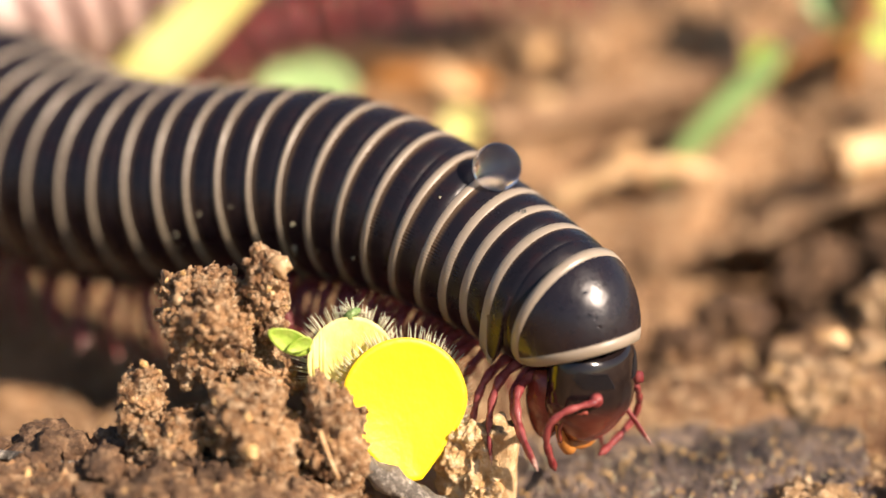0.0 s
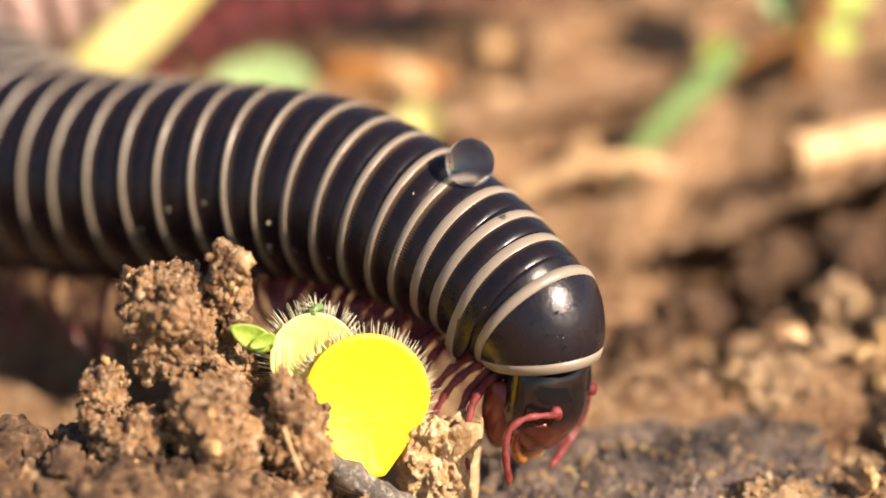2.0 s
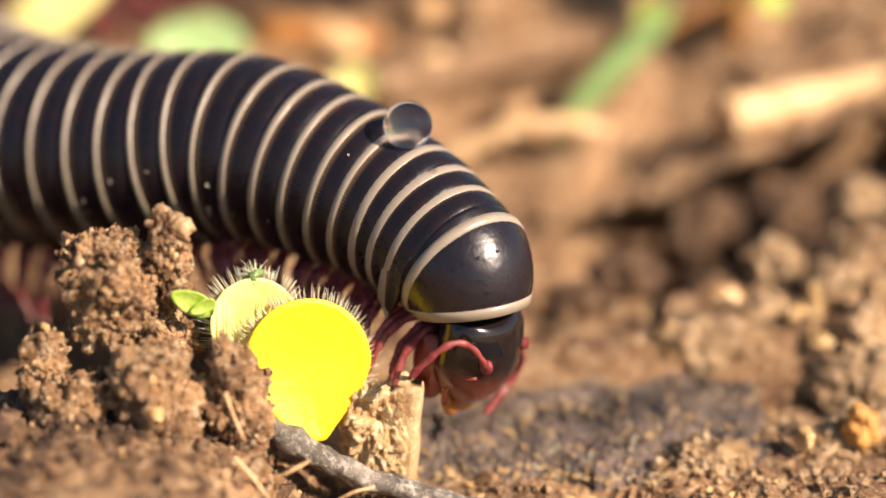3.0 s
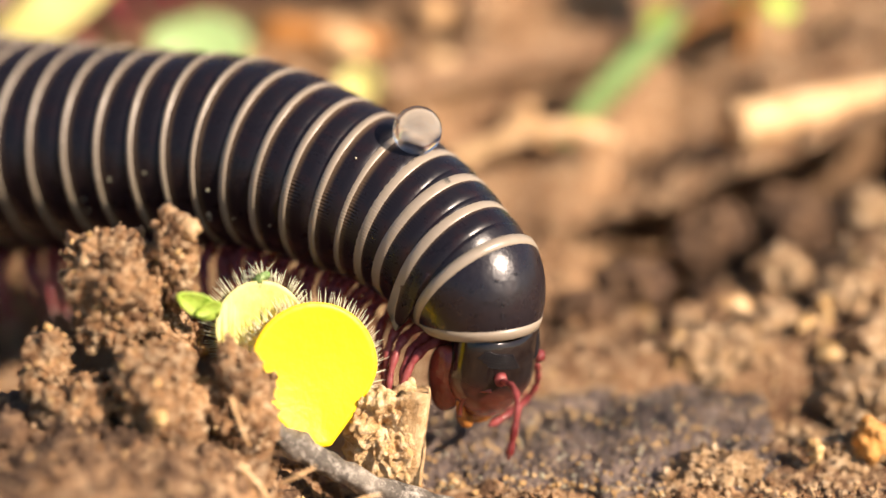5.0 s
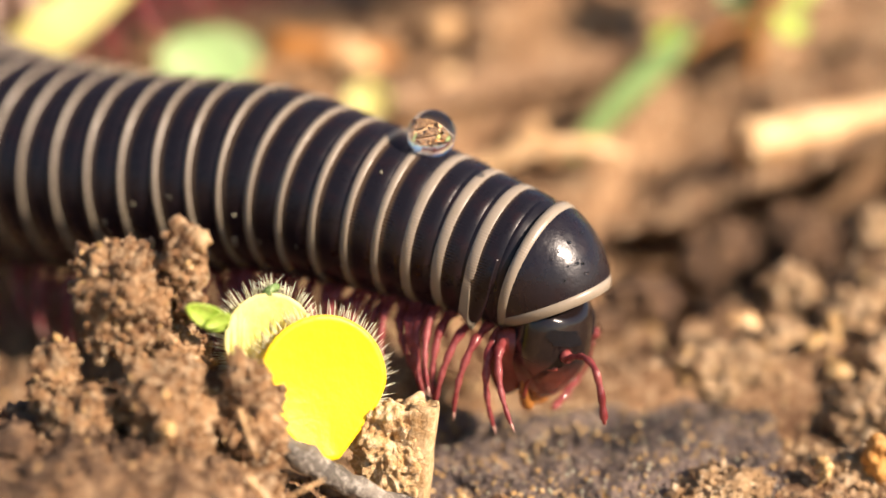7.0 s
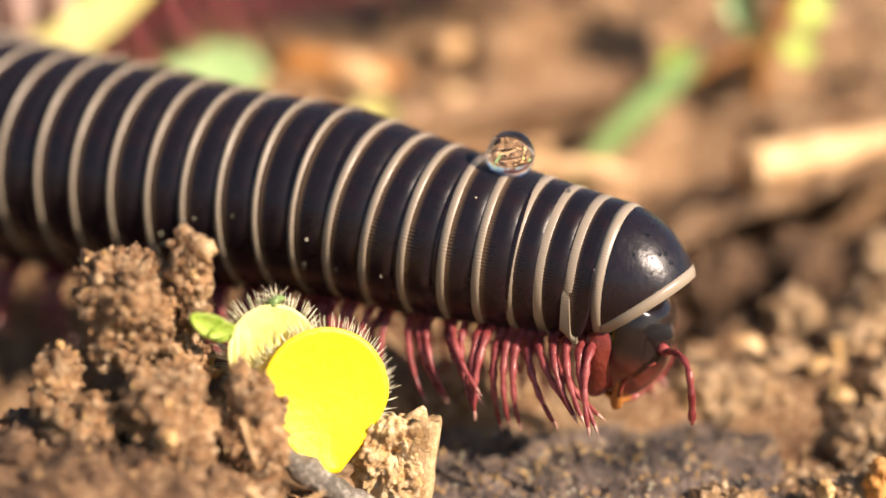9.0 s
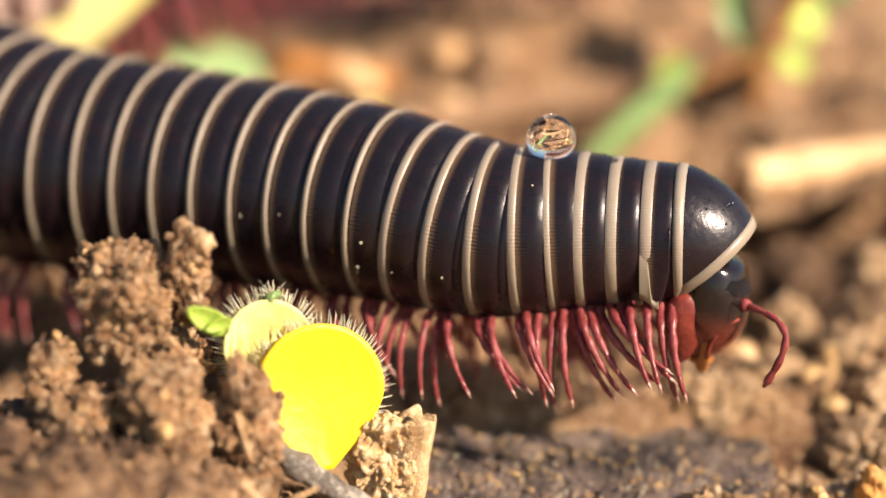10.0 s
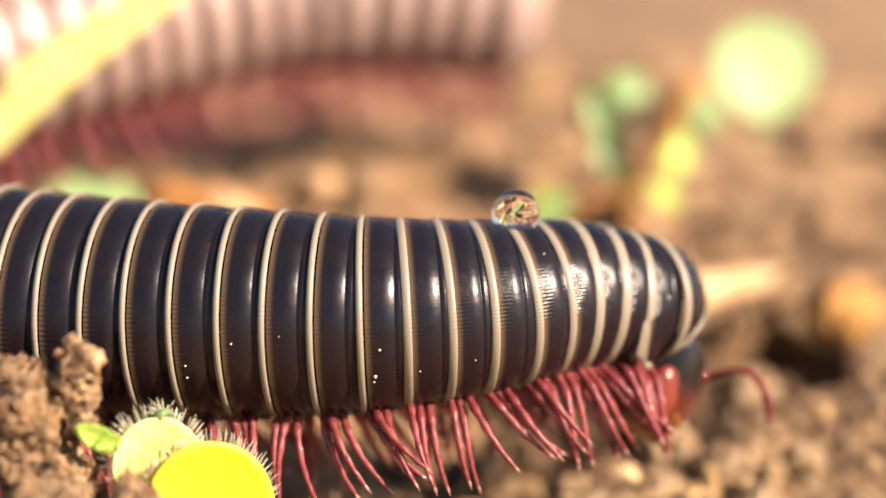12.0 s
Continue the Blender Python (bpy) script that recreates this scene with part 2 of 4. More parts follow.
def rough_ball(size, seed, detail=5, amount=0.28, freq=1.1, fine=0.18, boxy=0.0):
    """A lump with knobs and hollows; size is its three half widths."""
    bm = bmesh.new()
    bmesh.ops.create_icosphere(bm, subdivisions=detail, radius=1.0)
    off = Vector((seed * 7.3, seed * 3.9, seed * 5.1))
    big = max(size)
    for v in bm.verts:
        d = v.co.normalized()
        k = 1 / (abs(d.x) ** boxy + abs(d.y) ** boxy + abs(d.z) ** boxy) ** (1 / boxy) if boxy else 1.0
        q = Vector((d.x * size[0], d.y * size[1], d.z * size[2])) * k
        n1 = fbm(q * freq / 2.2 + off, 3)
        n2 = abs(fbm(q * freq * 1.4 + off * 2, 3))
        n3 = fbm(q * freq * 4.2 + off, 2)
        f1, f2 = noise.voronoi(q * 1.9 + off)[0][:2]
        g1 = noise.voronoi(q * 4.3 + off * 3)[0][0]
        block = noise.cell(BLOCK_TURN @ q * 1.25 + off) * 0.20 + noise.cell(BLOCK_TURN @ q * 2.7 + off * 2) * 0.10
        knob = block + 0.26 * (0.42 - f1) + 0.10 * min(0.5, f2 - f1) + 0.13 * (0.4 - g1)
        v.co = q * (1 + amount * n1 * 1.2 + amount * 0.9 * (n2 - 0.3)) + d * (fine * big * 0.3 * n3 + knob * min(1.0, big) * fine / 0.18)
    return bm


# ---- ground ----
def smooth(a, b, v):
    u = min(1, max(0, (v - a) / (b - a)))
    return u * u * (3 - 2 * u)


def land(x, y):
    """Broad height of the ground."""
    z = -3.9
    z += 2.5 * smooth(1.5, 4.5, y)
    bank = smooth(-6, 0, x)
    cave = 6.0 * smooth(7, 10.5, x) * smooth(26, 22, x)
    z += 3.4 * smooth(16.8 + cave, 19.5 + cave, y) * bank + 2.0 * smooth(14, 24, y) * (1 - bank)
    z += 6.4 * smooth(22, 33, y) + 1.5 * smooth(34, 60, y)
    z += 0.7 * smooth(5, 12, x) * smooth(5, 10, y) * smooth(14.5, 12, y)
    z += 4.6 * smooth(15.5, 19.5, x) * smooth(4, 9, y) * smooth(16, 13.5, y) * 0.6
    z -= 1.3 * smooth(1, 5, x) * smooth(13, 9, x) * smooth(4.5, 8, y) * smooth(17, 13, y)
    z -= 4.6 * smooth(5, 10.5, x) * smooth(9.5, 12.5, y) * smooth(18.2 + cave, 16.8 + cave, y) * smooth(28, 25, x)
    z += 0.6 * smooth(9, 16, x) * smooth(6, 3, y) * smooth(-10, -5, y)
    z += 4.6 * smooth(-3.0, -9.5, x) * smooth(-1.0, -6.5, y)
    z -= 1.6 * smooth(-8, -14, x) * smooth(2, 6, y) * smooth(26, 14, y)
    z += 1.6 * smooth(19, 25, x) * smooth(6, 11, y) * smooth(17, 14.5, y)
    z -= 3.2 * smooth(-10, -14, x) * smooth(-7.0, -4, y) * smooth(6, 0, y)
    return z


def ground_height(x, y):
    q = Vector((x, y, 0.0))
    near = smooth(400, 60, math.hypot(x, y))
    z = land(x, y)
    z += near * (0.55 * fbm(q * 0.28, 4) + 0.30 * abs(fbm(q * 0.8 + Vector((9, 2, 4)), 3)))
    far_relief = smooth(14, 26, y) * near
    z += smooth(3.5, 6.5, y) * smooth(24, 17, y) * near * (0.75 * fbm(q * 0.42 + Vector((7, 1, 3)), 4) + 0.6 * abs(fbm(q * 0.95 + Vector((1, 8, 2)), 4)))
    return z + far_relief * 0.9 * fbm(q * 0.17 + Vector((4, 4, 1)), 3)


def ground():
    def axis(lo, hi, step):
        mid = [lo + step * i for i in range(int((hi - lo) / step) + 1)]
        out, d = [], step
        while d < 3000:
            d *= 1.35
            out.append(d)
        run = 0
        left, right = [], []
        for d in out:
            run += d
            left.append(lo - run)
            right.append(mid[-1] + run)
        return left[::-1] + mid + right
    xs, ys = axis(-30, 36, 0.35), axis(-16, 62, 0.35)
    verts = [(x * MM, y * MM, ground_height(x, y) * MM) for y in ys for x in xs]
    w = len(xs)
    faces = [(j * w + i, j * w + i + 1, (j + 1) * w + i + 1, (j + 1) * w + i) for j in range(len(ys) - 1) for i in range(w - 1)]
    mesh = bpy.data.meshes.new("ground")
    mesh.from_pydata(verts, [], faces)
    mesh.materials.append(SOIL)
    mesh.polygons.foreach_set("use_smooth", [True] * len(faces))
    tagged(new("ground", mesh), "damp reddish brown soil with crumbs and grit", "soil", kind="structure")


ground()


def soil_crust():
    """Ragged crust of soil that overhangs a dark hollow."""
    bm = bmesh.new()
    nx, ny = 120, 36
    top, low = [], []
    for j in range(ny + 1):
        top.append([])
        low.append([])
        for i in range(nx + 1):
            x = 5.0 + 21.5 * i / nx
            front = 16.3 + 0.8 * fbm(Vector((x * 0.35, 2, 5)), 4) + 0.12 * max(0, x - 12)
            y = front + (26.0 - front) * j / ny
            q = Vector((x, y, 0))
            z = 1.5 + 0.33 * (x - 11) + 6.4 * smooth(22, 33, y) + 0.5 * fbm(q * 0.5, 4) + 0.4 * abs(fbm(q * 1.3, 3))
            lip = smooth(0, 0.12, j / ny)
            top[-1].append(bm.verts.new((x, y, z - 0.5 * (1 - lip))))
            low[-1].append(bm.verts.new((x, y + 0.1, z - 0.45 - 0.5 * lip + 0.3 * fbm(q * 0.9 + Vector((3, 3, 3)), 3))))
    grid_surface(bm, top)
    grid_surface(bm, [r[::-1] for r in low])
    for a, b in ((top[0], low[0]), (low[-1], top[-1])):
        for i in range(nx):
            bm.faces.new((b[i], b[i + 1], a[i + 1], a[i]))
    for i in (0, nx):
        for j in range(ny):
            bm.faces.new((top[j][i], top[j + 1][i], low[j + 1][i], low[j][i]))
    bmesh.ops.recalc_face_normals(bm, faces=bm.faces)
    tagged(part("soil_crust", bm, SOIL), "brown crust of soil overhanging a dark hollow", "soil")


soil_crust()


# ---- the banded millipede ----
RINGS = 32


def between(table, n):
    """Straight-line reading of a table of pairs."""
    for (a, va), (b, vb) in zip(table, table[1:]):
        if n <= b:
            return va + (vb - va) * (n - a) / (b - a)
    return table[-1][1]


def girth(n):
    """Outer radius of ring n."""
    table = ((0, 2.6), (3, 3.0), (6, 3.4), (9, 3.8), (12, 4.12), (15, 4.45), (18, 4.75), (24, 5.0), (32, 4.9))
    return between(table, n)


def lathe(profile, sides=56):
    """Surface of revolution round the x axis."""
    bm = bmesh.new()
    rows = []
    for x, r in profile:
        rows.append([bm.verts.new((x, r * math.cos(a), r * math.sin(a))) for a in (2 * math.pi * k / sides for k in range(sides))])
    for a, b in zip(rows, rows[1:]):
        for k in range(sides):
            bm.faces.new((a[k], b[k], b[(k + 1) % sides], a[(k + 1) % sides]))
    return bm


def shell_meshes(r, dark, pale, long=1.0, wide=0.38):
    body = lathe([(x if x < 0.9 else 0.9 + (x - 0.9) * long, q) for x, q in [(2.5, 0.80 * r), (2.1, 0.875 * r), (1.55, 0.938 * r), (1.36, 0.953 * r), (1.33, 0.947 * r), (1.30, 0.957 * r), (0.85, 0.978 * r), (0.5, 0.987 * r), (0.24, 0.991 * r)]])
    band = lathe([(wide, 0.990 * r), (wide - 0.035, 1.0 * r), (0.13, 1.006 * r), (-0.04, 1.0 * r), (-0.09, 0.985 * r), (-0.10, 0.95 * r), (0.02, 0.86 * r)])
    return finish("shell", body, dark), finish("band", band, pale)


def leg_mesh(reach, stout=1.0):
    """A jointed walking leg on the -y side, hanging from its hip at the origin."""
    bm = bmesh.new()
    joints = bend([(0, 0, 0), (0.0, -0.95, 0.0), (0.02, -1.75, -0.42), (0.06, -2.15, -1.1), (0.14, -2.35, -1.85), (0.28, -2.45, -2.6), (0.46, -2.5, -3.25)], 37)
    pts, rad = [], []
    for i, p in enumerate(joints):
        f = i / 36
        w = (0.165 * (1 - f) + 0.05 * f) * stout
        w *= 1.0 + 0.22 * math.cos(i / 6 * 2 * math.pi) ** 3
        pts.append(p * reach)
        rad.append(w if i < 35 else 0.02)
    tube(bm, pts, rad, 8)
    mesh = finish("leg", bm, LEG)
    mesh.materials.append(CLAW)
    mesh.polygons.foreach_set("material_index", [int(i >= 8 * 33) for i in range(len(mesh.polygons))])
    return mesh


def mirrored(mesh):
    m = mesh.copy()
    m.transform(Matrix.Diagonal((1, -1, 1, 1)))
    m.flip_normals()
    return m


def shield_mesh():
    """Neck shield: a hood that fans forward and down from its lower corners, with a pale rim all round."""
    R, n, k, corner, fan = 2.66, 64, 28, radians(146), radians(48)
    hinge = R * math.cos(corner)
    dark, rim = bmesh.new(), bmesh.new()

    def point(a, f, lift=0.0):
        swell = 1 + 0.02 * math.sin(math.pi * min(1, max(0, f))) - 0.20 * max(0, f) ** 1.2
        wide = 1 - 0.20 * max(0, f) ** 1.4
        y = (R + lift) * math.sin(a) * wide
        z = ((R + lift) * math.cos(a) - hinge) * swell
        turn = fan * f
        flat = 0.45 * math.sin(math.pi * min(1, max(0, f))) * 0.5 * (1 - math.cos(fan / 2))
        z *= 1 - flat
        return Vector((z * math.sin(turn) - 0.1, y, z * math.cos(turn) + hinge))
    rows = []
    for i in range(n + 1):
        a = corner * (2 * i / n - 1) * 0.995
        rows.append([dark.verts.new(point(a, j / k)) for j in range(k + 1)])
    grid_surface(dark, rows)
    bmesh.ops.recalc_face_normals(dark, faces=dark.faces)
    for lo, hi in ((-0.02, 0.135), (0.82, 1.012)):
        rows = []
        for i in range(n + 1):
            a = corner * (2 * i / n - 1) * 0.998
            z = R * math.cos(a) - hinge
            wide = min(5.0, 3.2 / max(0.6, z))
            l, h = (lo, min(0.6, hi * wide)) if lo < 0.5 else (max(0.4, 1 - (1 - lo) * wide), hi)
            rows.append([rim.verts.new(point(a, l + (h - l) * q, e)) for q, e in ((0, -0.10), (0.03, 0.012), (0.5, 0.022), (0.97, 0.012), (1, -0.10))])
        grid_surface(rim, rows)
    bmesh.ops.recalc_face_normals(rim, faces=rim.faces)
    return dark, rim


def head_on(parent):
    """Head capsule with eyes and mouthparts; its face looks along +x, its crown along +z."""
    def skin(d, out=1.0):
        taper = 1.0 - 0.42 * max(0.0, -d.z) ** 1.4
        full = 1.0 / max(0.42, math.sqrt(max(0.0, 1 - d.z * d.z))) ** 0.75 if d.z > 0 else 1.0
        return Vector((1.55 * d.x * full * (1.0 - 0.12 * max(0.0, -d.z)) - 0.5 * max(0.0, d.z) ** 1.5, 2.04 * d.y * full * taper, (2.35 if d.z > 0 else 2.1) * d.z)) * out
    bm = bmesh.new()
    bmesh.ops.create_uvsphere(bm, u_segments=44, v_segments=32, radius=1.0)
    for v in bm.verts:
        v.co = skin(v.co)
    skull = part("head", bm, HEAD, parent, "glossy head, black above and red-brown below")
    for side in (-1, 1):
        bm = bmesh.new()
        for i in range(6):
            for j in range(12 - abs(i - 2)):
                up, out = radians(32 + 3.0 * i), radians(18 + 4.6 * j + 2 * i)
                d = Vector((math.cos(up) * math.cos(out), side * math.cos(up) * math.sin(out), math.sin(up)))
                m = bmesh.ops.create_icosphere(bm, subdivisions=2, radius=0.06)
                bmesh.ops.translate(bm, vec=skin(d), verts=m["verts"])
        part("eye", bm, EYE, skull, "black eye patch of many tiny lenses")
        bm = bmesh.new()
        bmesh.ops.create_uvsphere(bm, u_segments=24, v_segments=18, radius=1.0)
        for v in bm.verts:
            q = v.co
            v.co = (q.x * 0.85 * (1 + 0.2 * q.z) - 0.85 - 0.2 * q.z, q.y * 0.6 + side * (1.28 + 0.2 * q.z), q.z * 1.45 - 0.6)
        part("jaw", bm, FACE, skull, "glossy red-brown jaw")
        bm = bmesh.new()
        tube(bm, bend([(0.05, side * 1.55, -0.75), (0.2, side * 1.35, -1.35), (0.3, side * 0.9, -1.95), (0.45, side * 0.45, -2.2)], 12), [0.14 + 0.012 * i for i in range(10)] + [0.2, 0.08], 9)
        part("palp", bm, AMBER, skull, "amber mouth palp")
        bm = bmesh.new()
        tube(bm, bend([(1.0, side * 1.5, 0.35), (0.55, side * 1.78, 0.05), (0.25, side * 1.75, -0.7), (0.3, side * 1.5, -1.45)], 12), [0.09] * 12, 7)
        part("cheek_ridge", bm, FACE, skull, "raised pale-edged cheek ridge")
        bm = bmesh.new()
        tube(bm, [(1.0, side * 1.25, 0.86), (1.2, side * 1.48, 0.92)], [0.28, 0.22], 14)
        part("antenna_socket", bm, FEELER, skull, "reddish antenna socket")
    bm = bmesh.new()
    bmesh.ops.create_uvsphere(bm, u_segments=20, v_segments=12, radius=1.0)
    for v in bm.verts:
        v.co = (v.co.x * 0.62 + 0.2, v.co.y * 0.8, v.co.z * 0.3 - 1.9)
    part("lip", bm, AMBER, skull, "amber upper lip")
    return skull


def feeler_mesh():
    """Elbowed feeler with six beads, from its socket at the origin."""
    bm = bmesh.new()
    joints = bend([(0, 0, 0), (0.7, 0, 0.10), (1.4, 0, 0.08), (1.95, 0, -0.25), (2.12, 0, -0.95), (2.06, 0, -1.7), (1.95, 0, -2.35)], 37)
    rad = []
    for i in range(37):
        f = (i % 6) / 6
        rad.append((0.092 + 0.045 * math.sin(math.pi * min(1, f * 1.12)) ** 0.8 + 0.03 * i / 36) * (1 if i < 35 else 0.55))
    tube(bm, joints, rad, 10)
    return finish("antenna", bm, FEELER)


millipede = tagged(new("millipede"), "dark banded millipede with cream rings and many red legs", "millipede")
millipede.empty_display_size = MM
rings, legs = [], []
leg_near = leg_mesh(1.0, 1.25)
leg_front = leg_mesh(1.05, 1.35)
leg_far = mirrored(leg_mesh(1.08, 1.7))
leg_far.transform(Matrix.Diagonal((1, 0.45, 1.15, 1)))
for n in range(1, RINGS):
    r = girth(n)
    body, band = shell_meshes(r, SHELL, BAND, 0.6 if n < 4 else 0.8 if n < 8 else 1.0, 0.36 if n < 4 else 0.24 if n < 9 else 0.17)
    ring = part("ring", body, SHELL, millipede, "glossy dark body ring")
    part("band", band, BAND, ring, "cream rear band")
    rings.append(ring)
    pairs = 3 if n < 24 else 2
    for k in range(pairs):
        for side, data in ((-1, leg_near), (1, leg_far)):
            leg = part("leg", leg_front if side < 0 and n < 5 else data, LEG, ring)
            hip = Vector(((0.85 - 0.55 * k) if pairs == 2 else (1.1 - 0.45 * k if n == 1 else 0.85 - 0.36 * k) if pairs == 3 else 0.6, side * 0.55, -0.86 * r))
            legs.append((leg, n * 2 + k * 0.8, side, hip))


def flank_lobe(ring, r, side):
    """Plate that widens the first ring downwards, with a cream lower rim; it ends in a rounded tip in front."""
    def low(x):
        return radians(127 + 10 * smooth(-0.1, 0.65, x) - 30 * max(0.0, (x - 0.55) / 0.49) ** 2)

    def spot(x, a, q):
        over = max(0.0, a - radians(95))
        if over:
            return Vector((x, side * q * (0.996 - 0.10 * over * over), -q * (0.087 + over)))
        return Vector((x, side * q * math.sin(a), q * math.cos(a)))
    xs = [-0.1 + 1.14 * i / 24 for i in range(25)]
    for name, first, q0, q1, material, label in (("flank_lobe", None, 1.002, 0.92, SHELL, "glossy dark lobe of the first ring"),
                                                 ("lobe_rim", 0.13, 1.010, 0.925, BAND, "cream rim of the lobe")):
        bm = bmesh.new()
        sheets = []
        for q in (q0, q1):
            rows = []
            for x in [0.63 * v for v in xs] if first else xs:
                end = low(x) if first else low(x) - 0.03
                start = (end - first - radians(42) * smooth(0.42, 0.24, x)) if first else radians(70)
                rows.append([bm.verts.new(spot(x if first else max(x, 0.2), start + (end - start) * k / 10, r * (q - 0.03 * (1 - smooth(0, 0.45, k / 10))) * (1 - 0.02 * (k / 10) ** 6))) for k in range(11)])
            grid_surface(bm, rows)
            sheets.append(rows)
        a, b = sheets
        for i in range(24):
            for k in (0, 10):
                bm.faces.new((a[i][k], a[i + 1][k], b[i + 1][k], b[i][k]))
        for i in (0, 24):
            for k in range(10):
                bm.faces.new((a[i][k], a[i][k + 1], b[i][k + 1], b[i][k]))
        bmesh.ops.recalc_face_normals(bm, faces=bm.faces)
        part(name, bm, material, ring, label)


for side in (-1, 1):
    flank_lobe(rings[0], girth(1), side)


def speck(ring, x, around, radius, material, label):
    """A grain stuck on a ring, around degrees down its near flank from the back."""
    bm = bmesh.new()
    bmesh.ops.create_icosphere(bm, subdivisions=2, radius=radius)
    r = girth(rings.index(ring) + 1) * 0.985
    a = radians(around)
    part("speck", bm, material, ring, label, at_mm(x, -r * math.sin(a), r * math.cos(a)))


for n, x, around, radius in ((9, 0.75, 96, 0.055), (9, 0.55, 113, 0.075), (9, 0.5, 117, 0.05), (12, 0.6, 92, 0.045), (13, 0.6, 104, 0.05), (13, 0.6, 111, 0.05),
                             (8, 0.5, 112, 0.04), (11, 0.7, 88, 0.03), (7, 0.9, 108, 0.035), (5, 0.8, 42, 0.04)):
    speck(rings[n - 1], x, around, radius, HAIR, "white grain of dust")
speck(rings[1], 0.1, 8, 0.16, WATER, "tiny clear water bead")
dark, rim = shield_mesh()
shield = part("neck_shield", dark, SHIELD, millipede, "glossy black neck shield")
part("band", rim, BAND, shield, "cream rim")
for x, y, z, radius in ((1.75, -1.05, 1.35, 0.05), (1.85, -0.9, 1.3, 0.05), (1.95, -0.85, 0.95, 0.06), (1.1, -0.9, 1.95, 0.05), (1.2, -0.15, 2.15, 0.045), (1.5, -1.5, 0.7, 0.035), (1.4, -1.2, 1.2, 0.03), (0.9, -1.6, 1.2, 0.03), (1.0, -1.3, 1.5, 0.025)):
    bm = bmesh.new()
    bmesh.ops.create_icosphere(bm, subdivisions=2, radius=radius * 1.4)
    d = Vector((x + 0.1, y, z + 2.2)).normalized()
    bead = part("bead", bm, WATER, shield, "tiny clear water bead")
    away, foot = shield.data, Vector((x, y, z)) * MM
    spot = min(away.vertices, key=lambda v: (v.co - foot).length).co
    bead.matrix_basis = Matrix.Translation(spot + d * radius * 0.5 * MM)
skull = head_on(millipede)
feeler_near = feeler_mesh()
feeler_far = mirrored(feeler_near)
feelers = [part("antenna", feeler_near, FEELER, skull, "red beaded antenna"), part("antenna", feeler_far, FEELER, skull, "red beaded antenna")]


def drop():
    bm = bmesh.new()
    bmesh.ops.create_icosphere(bm, subdivisions=5, radius=0.92)
    for v in bm.verts:
        if v.co.z < -0.80:
            v.co.z = -0.80 + (v.co.z + 0.80) * 0.3
    return tagged(part("water_drop", bm, WATER), "clear round water drop sitting on the millipede's back", "water drop")


droplet = drop()


# ---- the second millipede, behind ----
def second_millipede():
    thing = base_of("millipede", 0, 0, 0, "pale pinkish banded millipede with red legs, far behind", "millipede")
    spine = bend([(-60, 6, 5), (-40, 14, 8.5), (-25, 22, 11.3), (-14, 28, 14.6), (-5, 31, 16.9), (2, 32, 17.6), (8, 32.5, 17.5)], 200)
    body, band = shell_meshes(4.7, PINK_SHELL, PINK_BAND)
    stout = leg_mesh(1.05, 1.9)
    legdata = stout, mirrored(stout)
    run, k = 0.0, 0
    last = spine[-1]
    for i in range(198, 0, -1):
        run += (spine[i] - last).length
        last = spine[i]
        if run < 2.0 * k:
            continue
        k += 1
        if k > 34:
            break
        d = (spine[i + 1] - spine[i - 1]).normalized()
        m = Matrix.Translation(spine[i] * MM) @ heading(d)
        ring = part("ring", body, PINK_SHELL, thing, "pale pink body ring", m)
        part("band", band, PINK_BAND, ring, "dark rear seam")
        for side in (0, 1):
            for q in (0.95, 0.0):
                part("leg", legdata[side], LEG, ring, "", at_mm(q, (-1, 1)[side] * 0.6, -4.0, 0, 12 * math.sin(k * 0.9 + q), 0))
    d = (spine[199] - spine[195]).normalized()
    bm = bmesh.new()
    bmesh.ops.create_uvsphere(bm, u_segments=32, v_segments=20, radius=1)
    bmesh.ops.scale(bm, vec=(3.0, 3.6, 3.7), verts=bm.verts)
    part("head", bm, DULL_HEAD, thing, "dull grey rounded front end", Matrix.Translation(spine[199] * MM) @ heading(d))
    return thing


def heading(d, roll=0.0):
    """Turn whose x axis runs along d and whose z axis stays as upright as it can."""
    x = Vector(d).normalized()
    z = Vector((0, 0, 1))
    z = (z - x * z.dot(x)).normalized()
    y = z.cross(x)
    return Matrix((x, y, z)).transposed().to_4x4() @ Matrix.Rotation(roll, 4, "X")


other = second_millipede()
bm = bmesh.new()
bmesh.ops.create_icosphere(bm, subdivisions=4, radius=1.0)
bmesh.ops.scale(bm, vec=(0.8, 0.6, 1.1), verts=bm.verts)
far_drop = tagged(part("water_drop", bm, WATER), "clear hanging water drop on the pale millipede's flank", "water drop")


# ---- foreground ----
def clod(x, y, z, size, seed, label, amount=0.28, freq=1.1, detail=5, material=None, name="soil_clod", category="soil clod", group="", turn=0, crumbly=0, boxy=0.0):
    bm = rough_ball(size, seed, detail, amount, freq, boxy=boxy)
    grains = bmesh_grains(bm, seed, crumbly, size) if crumbly else None
    ob = part(name, bm, material or CLOD)
    ob.matrix_basis = at_mm(x, y, z, 0, 0, turn)
    if grains:
        grains.materials.append(material or CLOD)
        grains.materials.append(PEBBLE)
        tagged(part("crumbs", grains, None, ob), kind="stuff")
    return tagged(ob, label, category, group)


